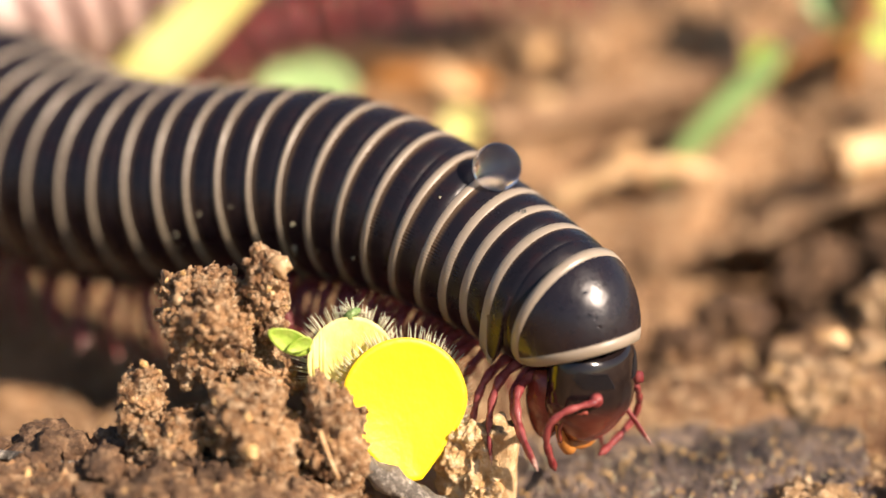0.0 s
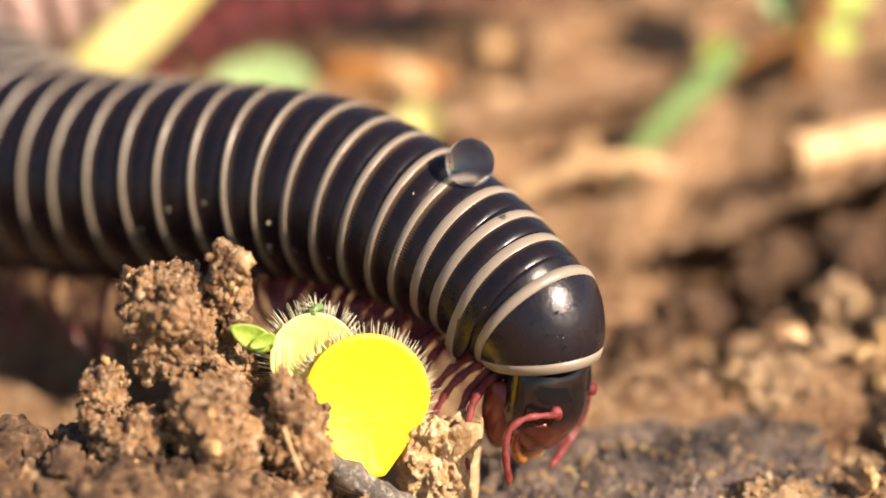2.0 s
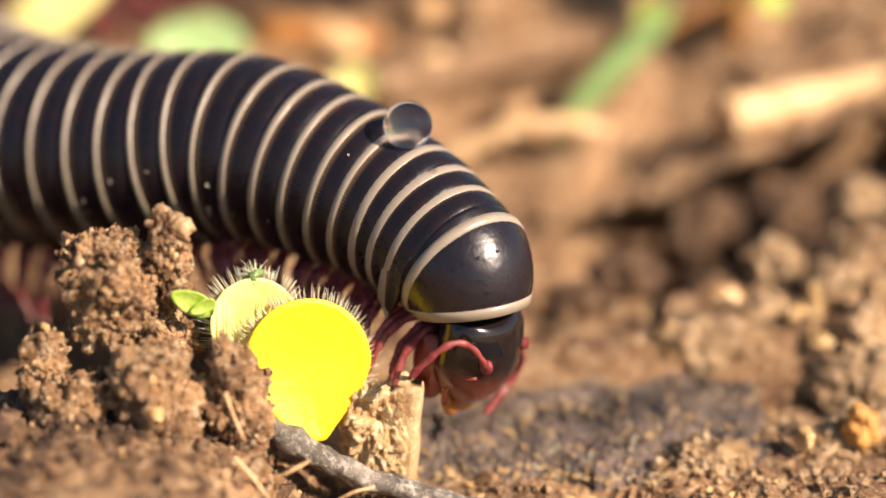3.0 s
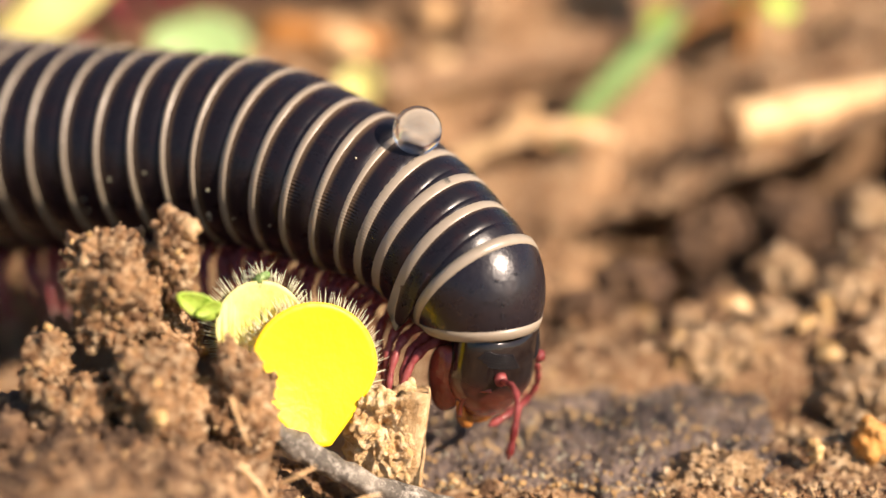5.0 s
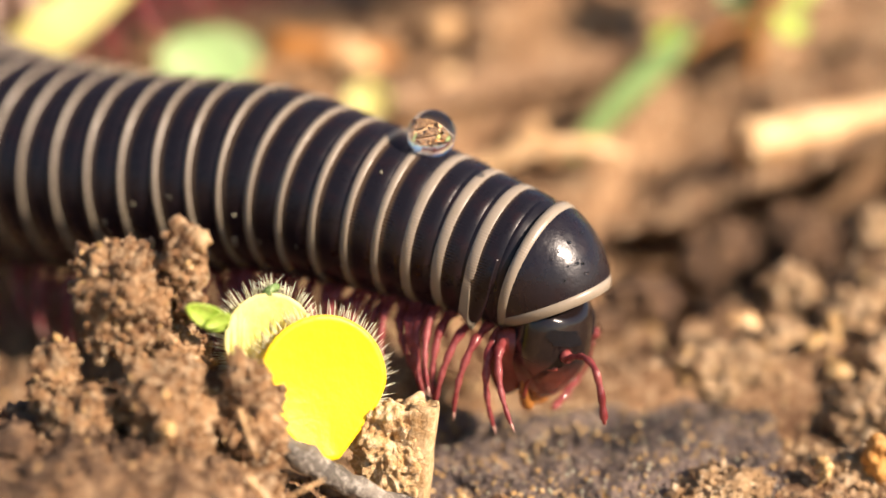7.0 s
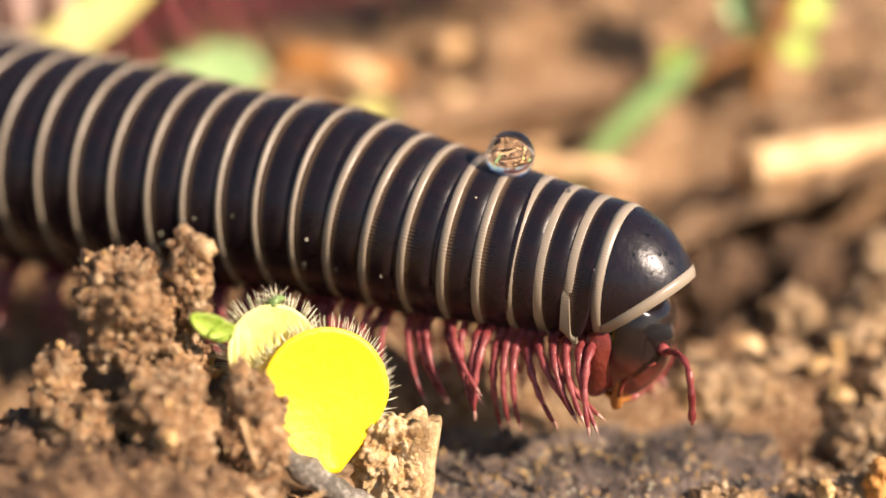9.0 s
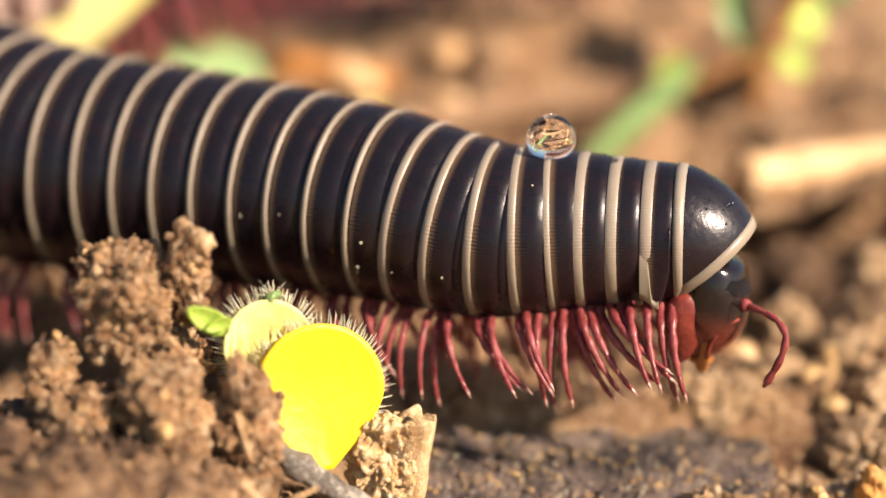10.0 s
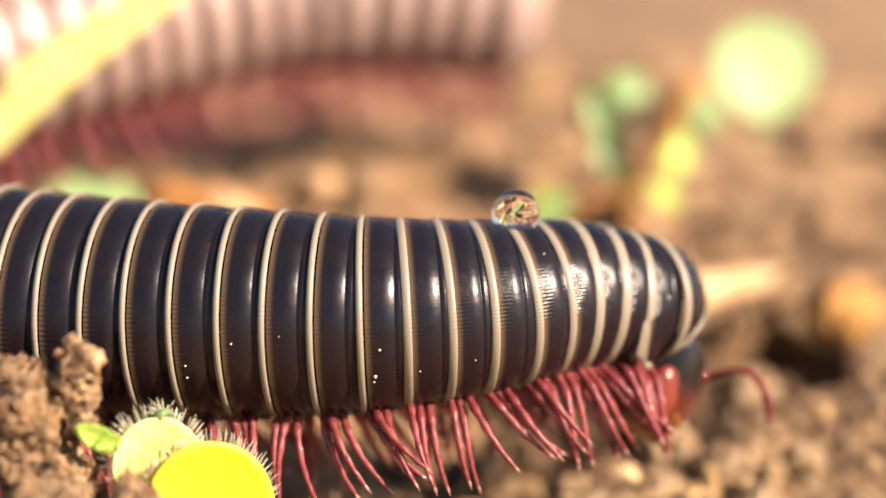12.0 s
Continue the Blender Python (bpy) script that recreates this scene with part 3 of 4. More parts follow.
def bmesh_grains(bm, seed, count, size):
    """Small grains stuck all over a lump."""
    rnd = random.Random(seed)
    ico = bmesh.new()
    bmesh.ops.create_icosphere(ico, subdivisions=1, radius=1.0)
    for v in ico.verts:
        v.co *= 0.66 + 0.68 * noise.random()
    unit = [v.co.copy() for v in ico.verts]
    tri = [[v.index for v in f.verts] for f in ico.faces]
    ico.free()
    bm.verts.ensure_lookup_table()
    verts, faces = [], []
    for i in range(count):
        c = bm.verts[rnd.randrange(len(bm.verts))].co * rnd.uniform(0.96, 1.05)
        s = 0.032 * (6.5 ** (rnd.random() ** 3.0))
        turn = Euler((rnd.uniform(0, 6), rnd.uniform(0, 6), rnd.uniform(0, 6))).to_matrix()
        flat = Vector((rnd.uniform(0.7, 1.3), rnd.uniform(0.7, 1.2), rnd.uniform(0.6, 1.0))) * s
        k = len(verts)
        for u in unit:
            v = turn @ Vector((u.x * flat.x, u.y * flat.y, u.z * flat.z)) * rnd.uniform(0.8, 1.15) + c
            verts.append((v.x * MM, v.y * MM, v.z * MM))
        faces += [[k + q for q in f] for f in tri]
    mesh = bpy.data.meshes.new("crumbs")
    mesh.from_pydata(verts, [], faces)
    mesh.polygons.foreach_set("use_smooth", [False for f in faces])
    pale = [rnd.random() < 0.05 for i in range(count)]
    mesh.polygons.foreach_set("material_index", [int(pale[i // len(tri)]) for i in range(len(faces))])
    return mesh


clod(-11.6, -5.6, 5.0, (1.3, 1.3, 1.7), 1, "crumbly brown soil clod standing upright", 0.30, 1.4, 6, crumbly=4200, boxy=4.0, turn=12)
clod(-9.4, -5.3, 6.05, (0.6, 0.6, 1.5), 2, "thin upright crumb column of brown soil", 0.32, 1.8, 6, crumbly=1500, boxy=4.0)
clod(-10.3, -4.8, 2.6, (1.6, 1.3, 1.9), 3, "damp brown soil clod under taller ones", 0.3, 1.2, 5, crumbly=1800)
clod(-9.8, -7.8, 1.75, (1.6, 1.5, 2.3), 4, "weathered tan soil clod in front", 0.26, 1.1, 5, crumbly=1190)
clod(-6.95, -7.6, 1.25, (1.0, 0.9, 2.25), 5, "narrow ridge of brown soil beside the yellow leaf", 0.28, 1.3, 5, crumbly=850)
clod(-14.0, -7.0, 2.55, (0.8, 0.75, 1.25), 6, "small crumbly soil clod", 0.36, 1.5, 5, crumbly=1530)
clod(-12.9, -7.6, 1.2, (1.5, 1.3, 1.4), 7, "dark crumbly soil clod", 0.32, 1.2, 5, crumbly=1700)
clod(-15.8, -8.1, -1.25, (3.4, 2.0, 1.7), 8, "low dark brown soil mound with tan grit", 0.24, 0.8, 5, DAMP_SHADE, crumbly=1530)
clod(-9.1, -9.0, -1.45, (3.2, 1.6, 1.7), 9, "low tan soil mound with grit", 0.24, 0.8, 5, crumbly=1530)

clod(-8.75, -5.6, 7.3, (0.42, 0.36, 0.46), 84, "cloudy pale quartz grain on the tip of a soil column", 0.14, 1.2, 4, QUARTZ, "sand_grain", "grit")
clod(-12.3, -6.6, 3.2, (0.3, 0.3, 0.34), 85, "cloudy pale quartz grain stuck in a soil clod", 0.14, 1.2, 4, QUARTZ, "sand_grain", "grit")
clod(-12.35, -6.2, 6.2, (0.28, 0.25, 0.3), 86, "cloudy pale quartz grain stuck in a soil clod", 0.14, 1.2, 4, QUARTZ, "sand_grain", "grit")
clod(-9.6, -9.4, 1.7, (0.38, 0.34, 0.36), 87, "orange sand grain stuck in a soil clod", 0.14, 1.2, 4, PEBBLE, "sand_grain", "grit")


def leaf_disc(w, h, cup=0.35, notch=0.0, thick=0.18, n=40, k=12, blunt=0.0, taper=0.22):
    """A rounded leaf in the xz plane facing -y, its stalk end at the origin, with thickness."""
    bm = bmesh.new()
    def edge(a):
        r = 1 - notch * math.exp(-((abs(a) - math.pi) / 0.25) ** 2)
        x = math.sin(a) * (0.5 * w) * r * (1.0 + 0.10 * math.cos(a))
        z = h * 0.52 + math.cos(a) * h * 0.5 * r
        x *= 1 - taper + taper * smooth(-0.1, 0.62, z / h)
        z = max(z, blunt * h + 0.05 * x)
        return x, z
    sheets = []
    for off in (0.0, thick):
        rows = []
        for j in range(k + 1):
            f = j / k
            rows.append([])
            for i in range(n):
                x, z = edge(2 * math.pi * i / n)
                x, z = x * f, h * 0.5 + (z - h * 0.5) * f
                y = -cup * (f * f) + off * (1 - 0.6 * f ** 4)
                rows[-1].append(bm.verts.new((x, y, z)))
        for a, b in zip(rows, rows[1:]):
            for i in range(n):
                q = (a[i], a[(i + 1) % n], b[(i + 1) % n], b[i])
                bm.faces.new(q if not off else q[::-1])
        sheets.append(rows[-1])
    for i in range(n):
        bm.faces.new((sheets[0][i], sheets[0][(i + 1) % n], sheets[1][(i + 1) % n], sheets[1][i]))
    bmesh.ops.remove_doubles(bm, verts=bm.verts, dist=1e-4)
    bmesh.ops.recalc_face_normals(bm, faces=bm.faces)
    return bm, edge


def hairy_leaf(x, y, z, w, h, material, label, turn, lean, tilt, hairs, reach, seed):
    thing = base_of("hairy_leaf", x, y, z, label, "leaf", "hairy leaves")
    thing.matrix_basis = at_mm(x, y, z, lean, tilt, turn)
    bm, edge = leaf_disc(w, h, n=64, blunt=0.07, taper=0.58)
    part("leaf_blade", bm, material, thing)
    rnd = random.Random(seed)
    bm = bmesh.new()
    for i in range(hairs):
        a = rnd.uniform(-2.2, 2.2)
        ex, ez = edge(a)
        d = Vector((math.sin(a), rnd.uniform(-0.1, 1.0), math.cos(a) * 0.9 + 0.2)).normalized()
        p = Vector((ex * 0.97, rnd.uniform(-0.1, 0.1), ez * 0.98))
        l = reach * rnd.uniform(0.5, 1.15)
        tube(bm, [p, p + d * l * 0.5, p + d * l], [0.02, 0.016, 0.005], 5)
    part("hairs", bm, HAIR, thing, "fine white hairs along the edge")
    bm = bmesh.new()
    tube(bm, bend([(0, 0.1, 0.8), (0.0, 0.35, 0.3), (0.05, 0.8, -0.2)], 8), [0.2] * 8, 8)
    part("stalk", bm, LIME, thing)
    return thing


hairy_leaf(-4.55, -6.0, -1.4, 4.75, 5.6, YELLOW_LEAF, "bright yellow rounded leaf with a hairy edge", 18, -14, 3, 190, 0.62, 3)
hairy_leaf(-6.1, -5.0, 0.9, 3.3, 4.0, PALE_LEAF, "pale yellow-green hairy leaf behind the yellow one", 16, -12, -8, 190, 0.62, 8)


def chip():
    """Broken bit of dead wood: a crumbly pale lump with a smooth split face on one side."""
    thing = base_of("wood_chip", -2.1, -4.9, -0.9, "pale crumbly chip of dead wood with a split grain face", "wood chip")
    bm = bmesh.new()
    bmesh.ops.create_icosphere(bm, subdivisions=6, radius=1.0)
    for v in bm.verts:
        d = v.co.normalized()
        k = 1 / (abs(d.x) ** 5 + abs(d.y) ** 5 + abs(d.z) ** 5) ** 0.2
        q = Vector((d.x * 1.25, d.y * 0.75, d.z * 1.75)) * k
        pits = noise.voronoi(Vector((q.x * 2.2, q.y * 2.2, q.z * 1.5)))[0]
        q += d * (0.42 * fbm(q * 0.9, 3) + 0.30 * (0.4 - pits[0]) + 0.16 * fbm(q * 4.5, 2))
        q.z -= 0.35 * max(0, -q.x)
        v.co = q
    part("crumbly_face", bm, CHIP, thing, "pale pitted rotten wood")
    bm = bmesh.new()
    rows = []
    for j in range(31):
        f = j / 30
        rows.append([])
        for i in range(29):
            a = 2 * math.pi * i / 28
            ca, sa = math.cos(a), math.sin(a)
            k = 1 / (abs(ca) ** 5 + abs(sa) ** 5) ** 0.2
            x, y = 0.52 * ca * k, 0.5 * sa * k
            z = -2.0 + 3.75 * f + 0.35 * noise.noise(Vector((x * 3, y * 3, 4))) * f + 0.2 * noise.noise(Vector((x * 9, y * 9, 1))) * f
            rib = 0.09 * noise.noise(Vector((x * 8, y * 8, z * 0.5))) + 0.05 * noise.noise(Vector((x * 20, y * 20, z)))
            rows[-1].append(bm.verts.new((x * (1 + rib) + 0.1 * f * f, y * (1 + rib), z)))
    grid_surface(bm, rows)
    bm.faces.new([v for v in rows[-1][:-1]])
    bmesh.ops.remove_doubles(bm, verts=bm.verts, dist=1e-4)
    bmesh.ops.recalc_face_normals(bm, faces=bm.faces)
    part("split_face", bm, PLANK, thing, "smooth split face with upright grain", at_mm(1.0, -0.2, 0.0, 0, 4, -12))


chip()


def slab_edges(x):
    return (-3.9 - 0.05 * x + 0.5 * fbm(Vector((x * 0.5, 1.0, 0)), 3) + 0.25 * fbm(Vector((x * 1.7, 3.0, 0)), 3),
            2.3 + 0.05 * x + 0.6 * fbm(Vector((x * 0.45, 7.0, 0)), 3) + 0.25 * fbm(Vector((x * 1.9, 5.0, 0)), 3))


def slab_top(x, y):
    front, rear = slab_edges(x)
    f = min(1, max(0, (y - front) / (rear - front)))
    q = Vector((x, y, 0))
    z = -4.0 + 0.17 * (y + 4) + 0.03 * x - 0.07 * max(0, x - 8) + 0.5 * math.sin(math.pi * f) ** 0.6
    return z + 0.22 * fbm(q * 0.7, 4) + 0.24 * abs(fbm(q * 1.9, 3)) + 0.11 * fbm(q * 5, 2)


def bark_slab():
    """Dark flat piece of bark on which the head comes to rest."""
    bm = bmesh.new()
    nx, ny = 260, 100
    top, low = [], []
    for j in range(ny + 1):
        top.append([])
        low.append([])
        for i in range(nx + 1):
            x = -1.2 + 14.2 * i / nx
            front, rear = slab_edges(x)
            y = front + (rear - front) * j / ny
            z = slab_top(x, y)
            top[-1].append(bm.verts.new((x, y, z)))
            low[-1].append(bm.verts.new((x, y, z - 0.9)))
    grid_surface(bm, top)
    grid_surface(bm, [r[::-1] for r in low])
    for a, b in ((top[0], low[0]), (low[-1], top[-1])):
        for i in range(nx):
            bm.faces.new((b[i], b[i + 1], a[i + 1], a[i]))
    for i in (0, nx):
        for j in range(ny):
            bm.faces.new((top[j][i], top[j + 1][i], low[j + 1][i], low[j][i]))
    bmesh.ops.recalc_face_normals(bm, faces=bm.faces)
    tagged(part("bark_slab", bm, DARK_BARK), "dark grey-brown flat piece of bark on the soil", "bark")


bark_slab()


def bark_strip():
    bm = bmesh.new()
    tube(bm, bend([(-6.4, -7.0, 0.5), (-4.8, -6.9, -0.75), (-2.6, -6.6, -2.2), (0.4, -6.2, -3.4), (3.0, -6.0, -4.1)], 24),
         [0.12 + 0.34 * math.sin(math.pi * min(1, (i + 1) / 14)) ** 0.7 if i < 8 else 0.5 - 0.008 * i for i in range(24)], 14)
    for v in bm.verts:
        v.co += Vector((0.06, 0.06, 0.2)) * fbm(v.co * 2.2, 4)
    tagged(part("bark_strip", bm, GREY_BARK), "curved grey strip of bark below the yellow leaf", "bark")


bark_strip()


def sprout():
    thing = base_of("sprout", -8.35, -6.2, 3.1, "small lime green sprout with thin hairs", "sprout")
    for x, z, w, h, tilt in ((-0.95, 1.55, 0.9, 1.75, 122), (-0.3, 0.75, 0.5, 1.0, 70)):
        bm, edge = leaf_disc(w, h, 0.12, n=24, k=6)
        part("leaf_blade", bm, LIME, thing, "", at_mm(x, -0.1, z + 0.45, 0, tilt, 15))
    for x, top in ((0.85, 2.0), (0.6, 1.6), (0.98, 1.5)):
        bm = bmesh.new()
        tube(bm, [(x, 0, -0.3), (x + 0.05, 0, 0.8), (x + 0.12, 0.05, top)], [0.06, 0.055, 0.03], 6)
        part("stem", bm, PALE_LEAF, thing)
    return thing


sprout()


def hairy_bud():
    thing = base_of("sprout", -6.5, -4.4, 1.6, "green hairy bud behind the pale leaf", "sprout")
    rnd = random.Random(12)
    bm = bmesh.new()
    tube(bm, bend([(0, 0, 0), (0.1, 0, 1.6), (0.0, 0, 3.2)], 8), [0.12] * 8, 7)
    part("stem", bm, GREEN_LEAF, thing)
    bm = rough_ball((0.3, 0.18, 0.16), 71, 3, 0.3, 3.0)
    part("bud", bm, GREEN_LEAF, thing, "", at_mm(0.1, 0, 3.4, 0, -30, 0))
    bm = bmesh.new()
    for i in range(26):
        d = Vector((rnd.uniform(-1, 1), rnd.uniform(-0.6, 0.6), rnd.uniform(-0.2, 1))).normalized()
        p = Vector((0.1, 0, 3.4)) + d * 0.2
        tube(bm, [p, p + d * 0.25, p + d * rnd.uniform(0.35, 0.6)], [0.015, 0.012, 0.004], 5)
    part("hairs", bm, HAIR, thing, "fine pale hairs")


hairy_bud()


# ---- litter behind ----
def twig(name, points, radius, material, label, category="twig", seed=0, taper=0.7):
    bm = bmesh.new()
    pts = bend(points, 40)
    tube(bm, pts, [radius * (1 - (1 - taper) * i / 39) * (1 + 0.05 * noise.noise(Vector((i * 0.35, seed, 0)))) for i in range(40)], 16)
    for v in bm.verts:
        v.co += Vector((1, 1, 1)) * (0.12 * radius * fbm(v.co * 0.9 + Vector((seed, 0, 0)), 3))
    return tagged(part(name, bm, material), label, category)


twig("twig", [(13.7, 18.2, 4.1), (17.6, 20.0, 4.3), (21.0, 21.4, 4.6), (24.0, 22.4, 5.0)], 1.1, TAN_WOOD, "thick pale broken twig end lying on the soil", seed=1)
twig("twig", [(-3.0, 25.0, 4.2), (4, 26.0, 5.2), (10, 27, 6.4), (20, 30, 9.2)], 0.75, OLD_WOOD, "long pale brown twig lying across the soil", seed=4)
twig("twig", [(0.6, 18.4, 2.3), (3.4, 18.3, 3.6), (6.2, 18.2, 4.0), (8.2, 18.6, 3.4)], 0.55, TAN_WOOD, "short tan twig piece", seed=6)
twig("twig", [(-24, -8.6, 1.5), (-20, -8.2, 1.2), (-17.5, -8.0, 0.9), (-15.2, -7.8, 0.4)], 0.2, GREY_BARK, "thin grey twig lying on the soil", seed=14)
twig("twig", [(-9, 30, 6.0), (-2, 29, 5.0), (6, 27.5, 3.0)], 0.9, STEM, "dark brown twig half sunk in soil", seed=9)

for points in ([(-5.6, -9.3, -0.9), (-5.0, -9.5, -0.5), (-4.3, -9.3, -0.2)], [(-7.2, -8.9, 2.3), (-6.95, -9.1, 1.5), (-6.6, -9.1, 0.5)],
               [(-3.4, -8.6, -2.1), (-2.8, -8.8, -1.7), (-2.1, -8.7, -1.6)], [(-6.9, -9.8, 0.2), (-6.3, -9.9, -0.5), (-5.9, -9.9, -1.2)]):
    tagged(twig("straw", points, 0.075, TAN_WOOD, "thin pale bit of straw on the soil", seed=points[0][0]), category="straw", group="straws")


def strip_leaf(name, points, width, material, label, category, face=(0, -1, 0.3), thick=0.12):
    bm = bmesh.new()
    pts = bend(points, 24)
    rows = []
    for i, p in enumerate(pts):
        f = i / 23
        d = (pts[min(i + 1, 23)] - pts[max(i - 1, 0)]).normalized()
        side = d.cross(Vector(face)).normalized()
        up = side.cross(d)
        w = width * (max(0.04, math.sin(math.pi * (0.06 + 0.92 * f))) ** 0.6) / 2
        rows.append([bm.verts.new(p + side * w * q + up * (0.25 * w * abs(q) + o)) for q, o in ((-1, 0), (-0.5, 0), (0, 0), (0.5, 0), (1, 0), (0.5, -thick), (0, -thick), (-0.5, -thick), (-1, 0))])
    grid_surface(bm, rows)
    bmesh.ops.remove_doubles(bm, verts=bm.verts, dist=1e-5)
    bmesh.ops.recalc_face_normals(bm, faces=bm.faces)
    return tagged(part(name, bm, material), label, category)


strip_leaf("grass_blade", [(-26, 23, 2), (-20.5, 22, 7.4), (-17.2, 22, 10.2), (-13, 22, 14), (-6, 22, 19)], 2.9, BLADE, "broad yellow grass blade leaning over the soil", "grass blade")
strip_leaf("leaf", [(5.6, 20.6, 2.4), (8.0, 21.6, 5.0), (10.2, 22.6, 6.9), (11.9, 23.4, 8.3)], 1.5, GREEN_LEAF, "narrow green leaf rising from the soil", "leaf")


def round_leaf(x, y, z, w, h, material, label, turn=0, lean=0, tilt=0):
    thing = base_of("leaf", x, y, z, label, "leaf")
    thing.matrix_basis = at_mm(x, y, z, lean, tilt, turn)
    bm, edge = leaf_disc(w, h, 0.4)
    part("leaf_blade", bm, material, thing)
    bm = bmesh.new()
    tube(bm, bend([(0, 0.1, 0.4), (0, 0.3, -1.2), (0.2, 0.5, -4)], 8), [0.11] * 8, 7)
    part("stalk", bm, material, thing)


round_leaf(-12.0, 25, 4.3, 5.0, 3.6, MINT_LEAF, "pale green rounded leaf behind the millipede", 5, -25)
round_leaf(-4.1, 24, 3.4, 2.2, 2.1, PALE_LEAF, "small yellow-green leaf on the soil", -10, -30)
round_leaf(24.2, 36, 10.6, 6.0, 5.4, MINT_LEAF, "large pale green rounded leaf", 10, -15)


def herb():
    thing = base_of("herb", 16.5, 30, 6, "small green herb with a broken brown stem", "plant")
    bm = bmesh.new()
    tube(bm, bend([(-1.3, -4.4, -0.5), (-1.2, -4.8, 2.4), (-0.1, -5.2, 5.2), (1.15, -5.4, 8.4)], 14), [0.3 + 0.02 * i for i in range(14)], 9)
    part("stem", bm, STEM, thing)
    bm = bmesh.new()
    tube(bm, bend([(-5.6, -5.0, 0.3), (-3.4, -5.0, 1.7), (-1.2, -4.8, 2.6)], 10), [0.24] * 10, 8)
    part("stem", bm, STEM, thing)
    for x, y, z, w, h, material, lean, tilt, turn in (
            (-3.0, -4.6, 5.0, 1.7, 2.5, GREEN_LEAF, -20, -10, 10), (-1.7, -4.2, 6.1, 2.6, 2.3, GREEN_LEAF, -25, 8, 25),
            (-2.2, -4.4, 2.9, 1.9, 2.7, GREEN_LEAF, -20, -12, 5), (0.8, -4.2, 3.0, 2.1, 2.6, LIME, -30, 14, 15),
            (0.3, -4.6, 1.4, 1.9, 1.5, LIME, -35, 20, 20), (-5.1, -4.8, 1.0, 1.7, 1.3, LIME, -30, -40, 10),
            (-0.9, -4.4, 1.2, 1.5, 1.8, GREEN_LEAF, -25, -20, 0), (3.2, 1.0, 4.4, 2.0, 2.6, GREEN_LEAF, -30, 20, 15)):
        bm, edge = leaf_disc(w, h, 0.3, n=24, k=6)
        part("leaf_blade", bm, material, thing, "", at_mm(x, y, z, lean, tilt, turn))


herb()
clod(24.2, 16.9, 4.6, (1.7, 1.3, 1.5), 31, "orange-brown lump of rotten wood", 0.15, 0.5, 4, RED_WOOD, "wood_lump", "wood")


def litter(seed, count, box, size, label, material, group, detail=3, sink=0.3, name="soil_crumb", category="soil crumb"):
    rnd = random.Random(seed)
    for i in range(count):
        x, y = rnd.uniform(box[0], box[1]), rnd.uniform(box[2], box[3])
        s = size[0] * (size[1] / size[0]) ** rnd.random()
        z = ground_height(x, y) + s * sink
        clod(x, y, z, (s * rnd.uniform(0.8, 1.4), s * rnd.uniform(0.8, 1.2), s * rnd.uniform(0.6, 1.0)), seed + i * 0.37,
             label, 0.32, 1.0 / s, detail, material, name, category, group, rnd.uniform(0, 360))


litter(40, 6, (11, 17, 8, 13.5), (0.4, 1.1), "brown crumbly lump of soil", CLOD, "soil lumps", 4, name="soil_lump", category="soil lump")
litter(45, 30, (10, 30, 3.5, 8), (0.3, 1.1), "sunlit tan lump of soil", SAND, "tan soil lumps", 4, name="soil_lump", category="soil lump")
litter(46, 10, (17.5, 30, 7, 12), (0.25, 0.8), "sunlit tan lump of soil", SAND, "tan soil lumps", 4, name="soil_lump", category="soil lump")
litter(41, 46, (-34, 34, 22, 50), (0.7, 2.6), "brown rounded lump of soil", CLOD, "far soil lumps", 3, name="soil_lump", category="soil lump")
litter(42, 30, (6, 24, 3, 12), (0.14, 0.42), "ochre bit of coarse grit", PEBBLE, "grit", 3, name="grit", category="grit")
# dark lumps that give the hollow its shade by colour
litter(44, 5, (3, 15, 7, 16), (0.4, 1.1), "dark brown lump of soil coloured as shade in the hollow", DAMP_SHADE, "brown soil lumps", 4, name="soil_lump", category="soil lump")
litter(47, 24, (-24, -12.5, -9, -5.5), (0.35, 0.9), "dark damp lump of soil", DAMP_SHADE, "damp soil lumps", 4, name="soil_lump", category="soil lump")
litter(43, 16, (-6, 6, 16, 30), (0.4, 1.4), "pale bit of dead wood", TAN_WOOD, "wood bits", 3, name="wood_bit", category="wood bit")


clod(11.6, 4.2, -1.9, (2.3, 1.4, 1.3), 61, "pile of ochre crumbs and grit", 0.3, 1.2, 5, SAND, "soil_heap", "soil heap", crumbly=1900)
clod(10.6, -3.3, -3.35, (2.0, 0.9, 0.8), 62, "low pile of ochre crumbs on the bark", 0.3, 1.3, 5, SAND, "soil_heap", "soil heap", crumbly=1300)
clod(3.0, -4.6, -4.3, (2.6, 0.6, 0.55), 68, "brown crumbs along the front of the bark", 0.3, 1.3, 5, CLOD, "soil_heap", "soil heap", crumbly=1200)
clod(19.2, 13.2, 1.6, (1.3, 1.0, 1.1), 75, "big brown lump of soil", 0.3, 0.8, 5, SAND, "soil_lump", "soil lump")
# two lumps darkened in colour to pass for shade in the hollow
clod(8.6, 11.0, -1.0, (1.5, 1.2, 1.0), 76, "lump of soil coloured dark as shade in the hollow", 0.3, 0.9, 5, DAMP_SHADE, "soil_lump", "soil lump")
clod(6.4, 9.0, -1.6, (1.3, 1.0, 0.9), 77, "crumbling lump of soil coloured dark as shade", 0.3, 0.9, 5, DAMP_SHADE, "soil_lump", "soil lump")
clod(16.5, -1.6, -3.3, (2.6, 1.6, 1.0), 78, "low sunlit mound of ochre crumbs", 0.3, 1.0, 5, SAND, "soil_heap", "soil heap", crumbly=1500)
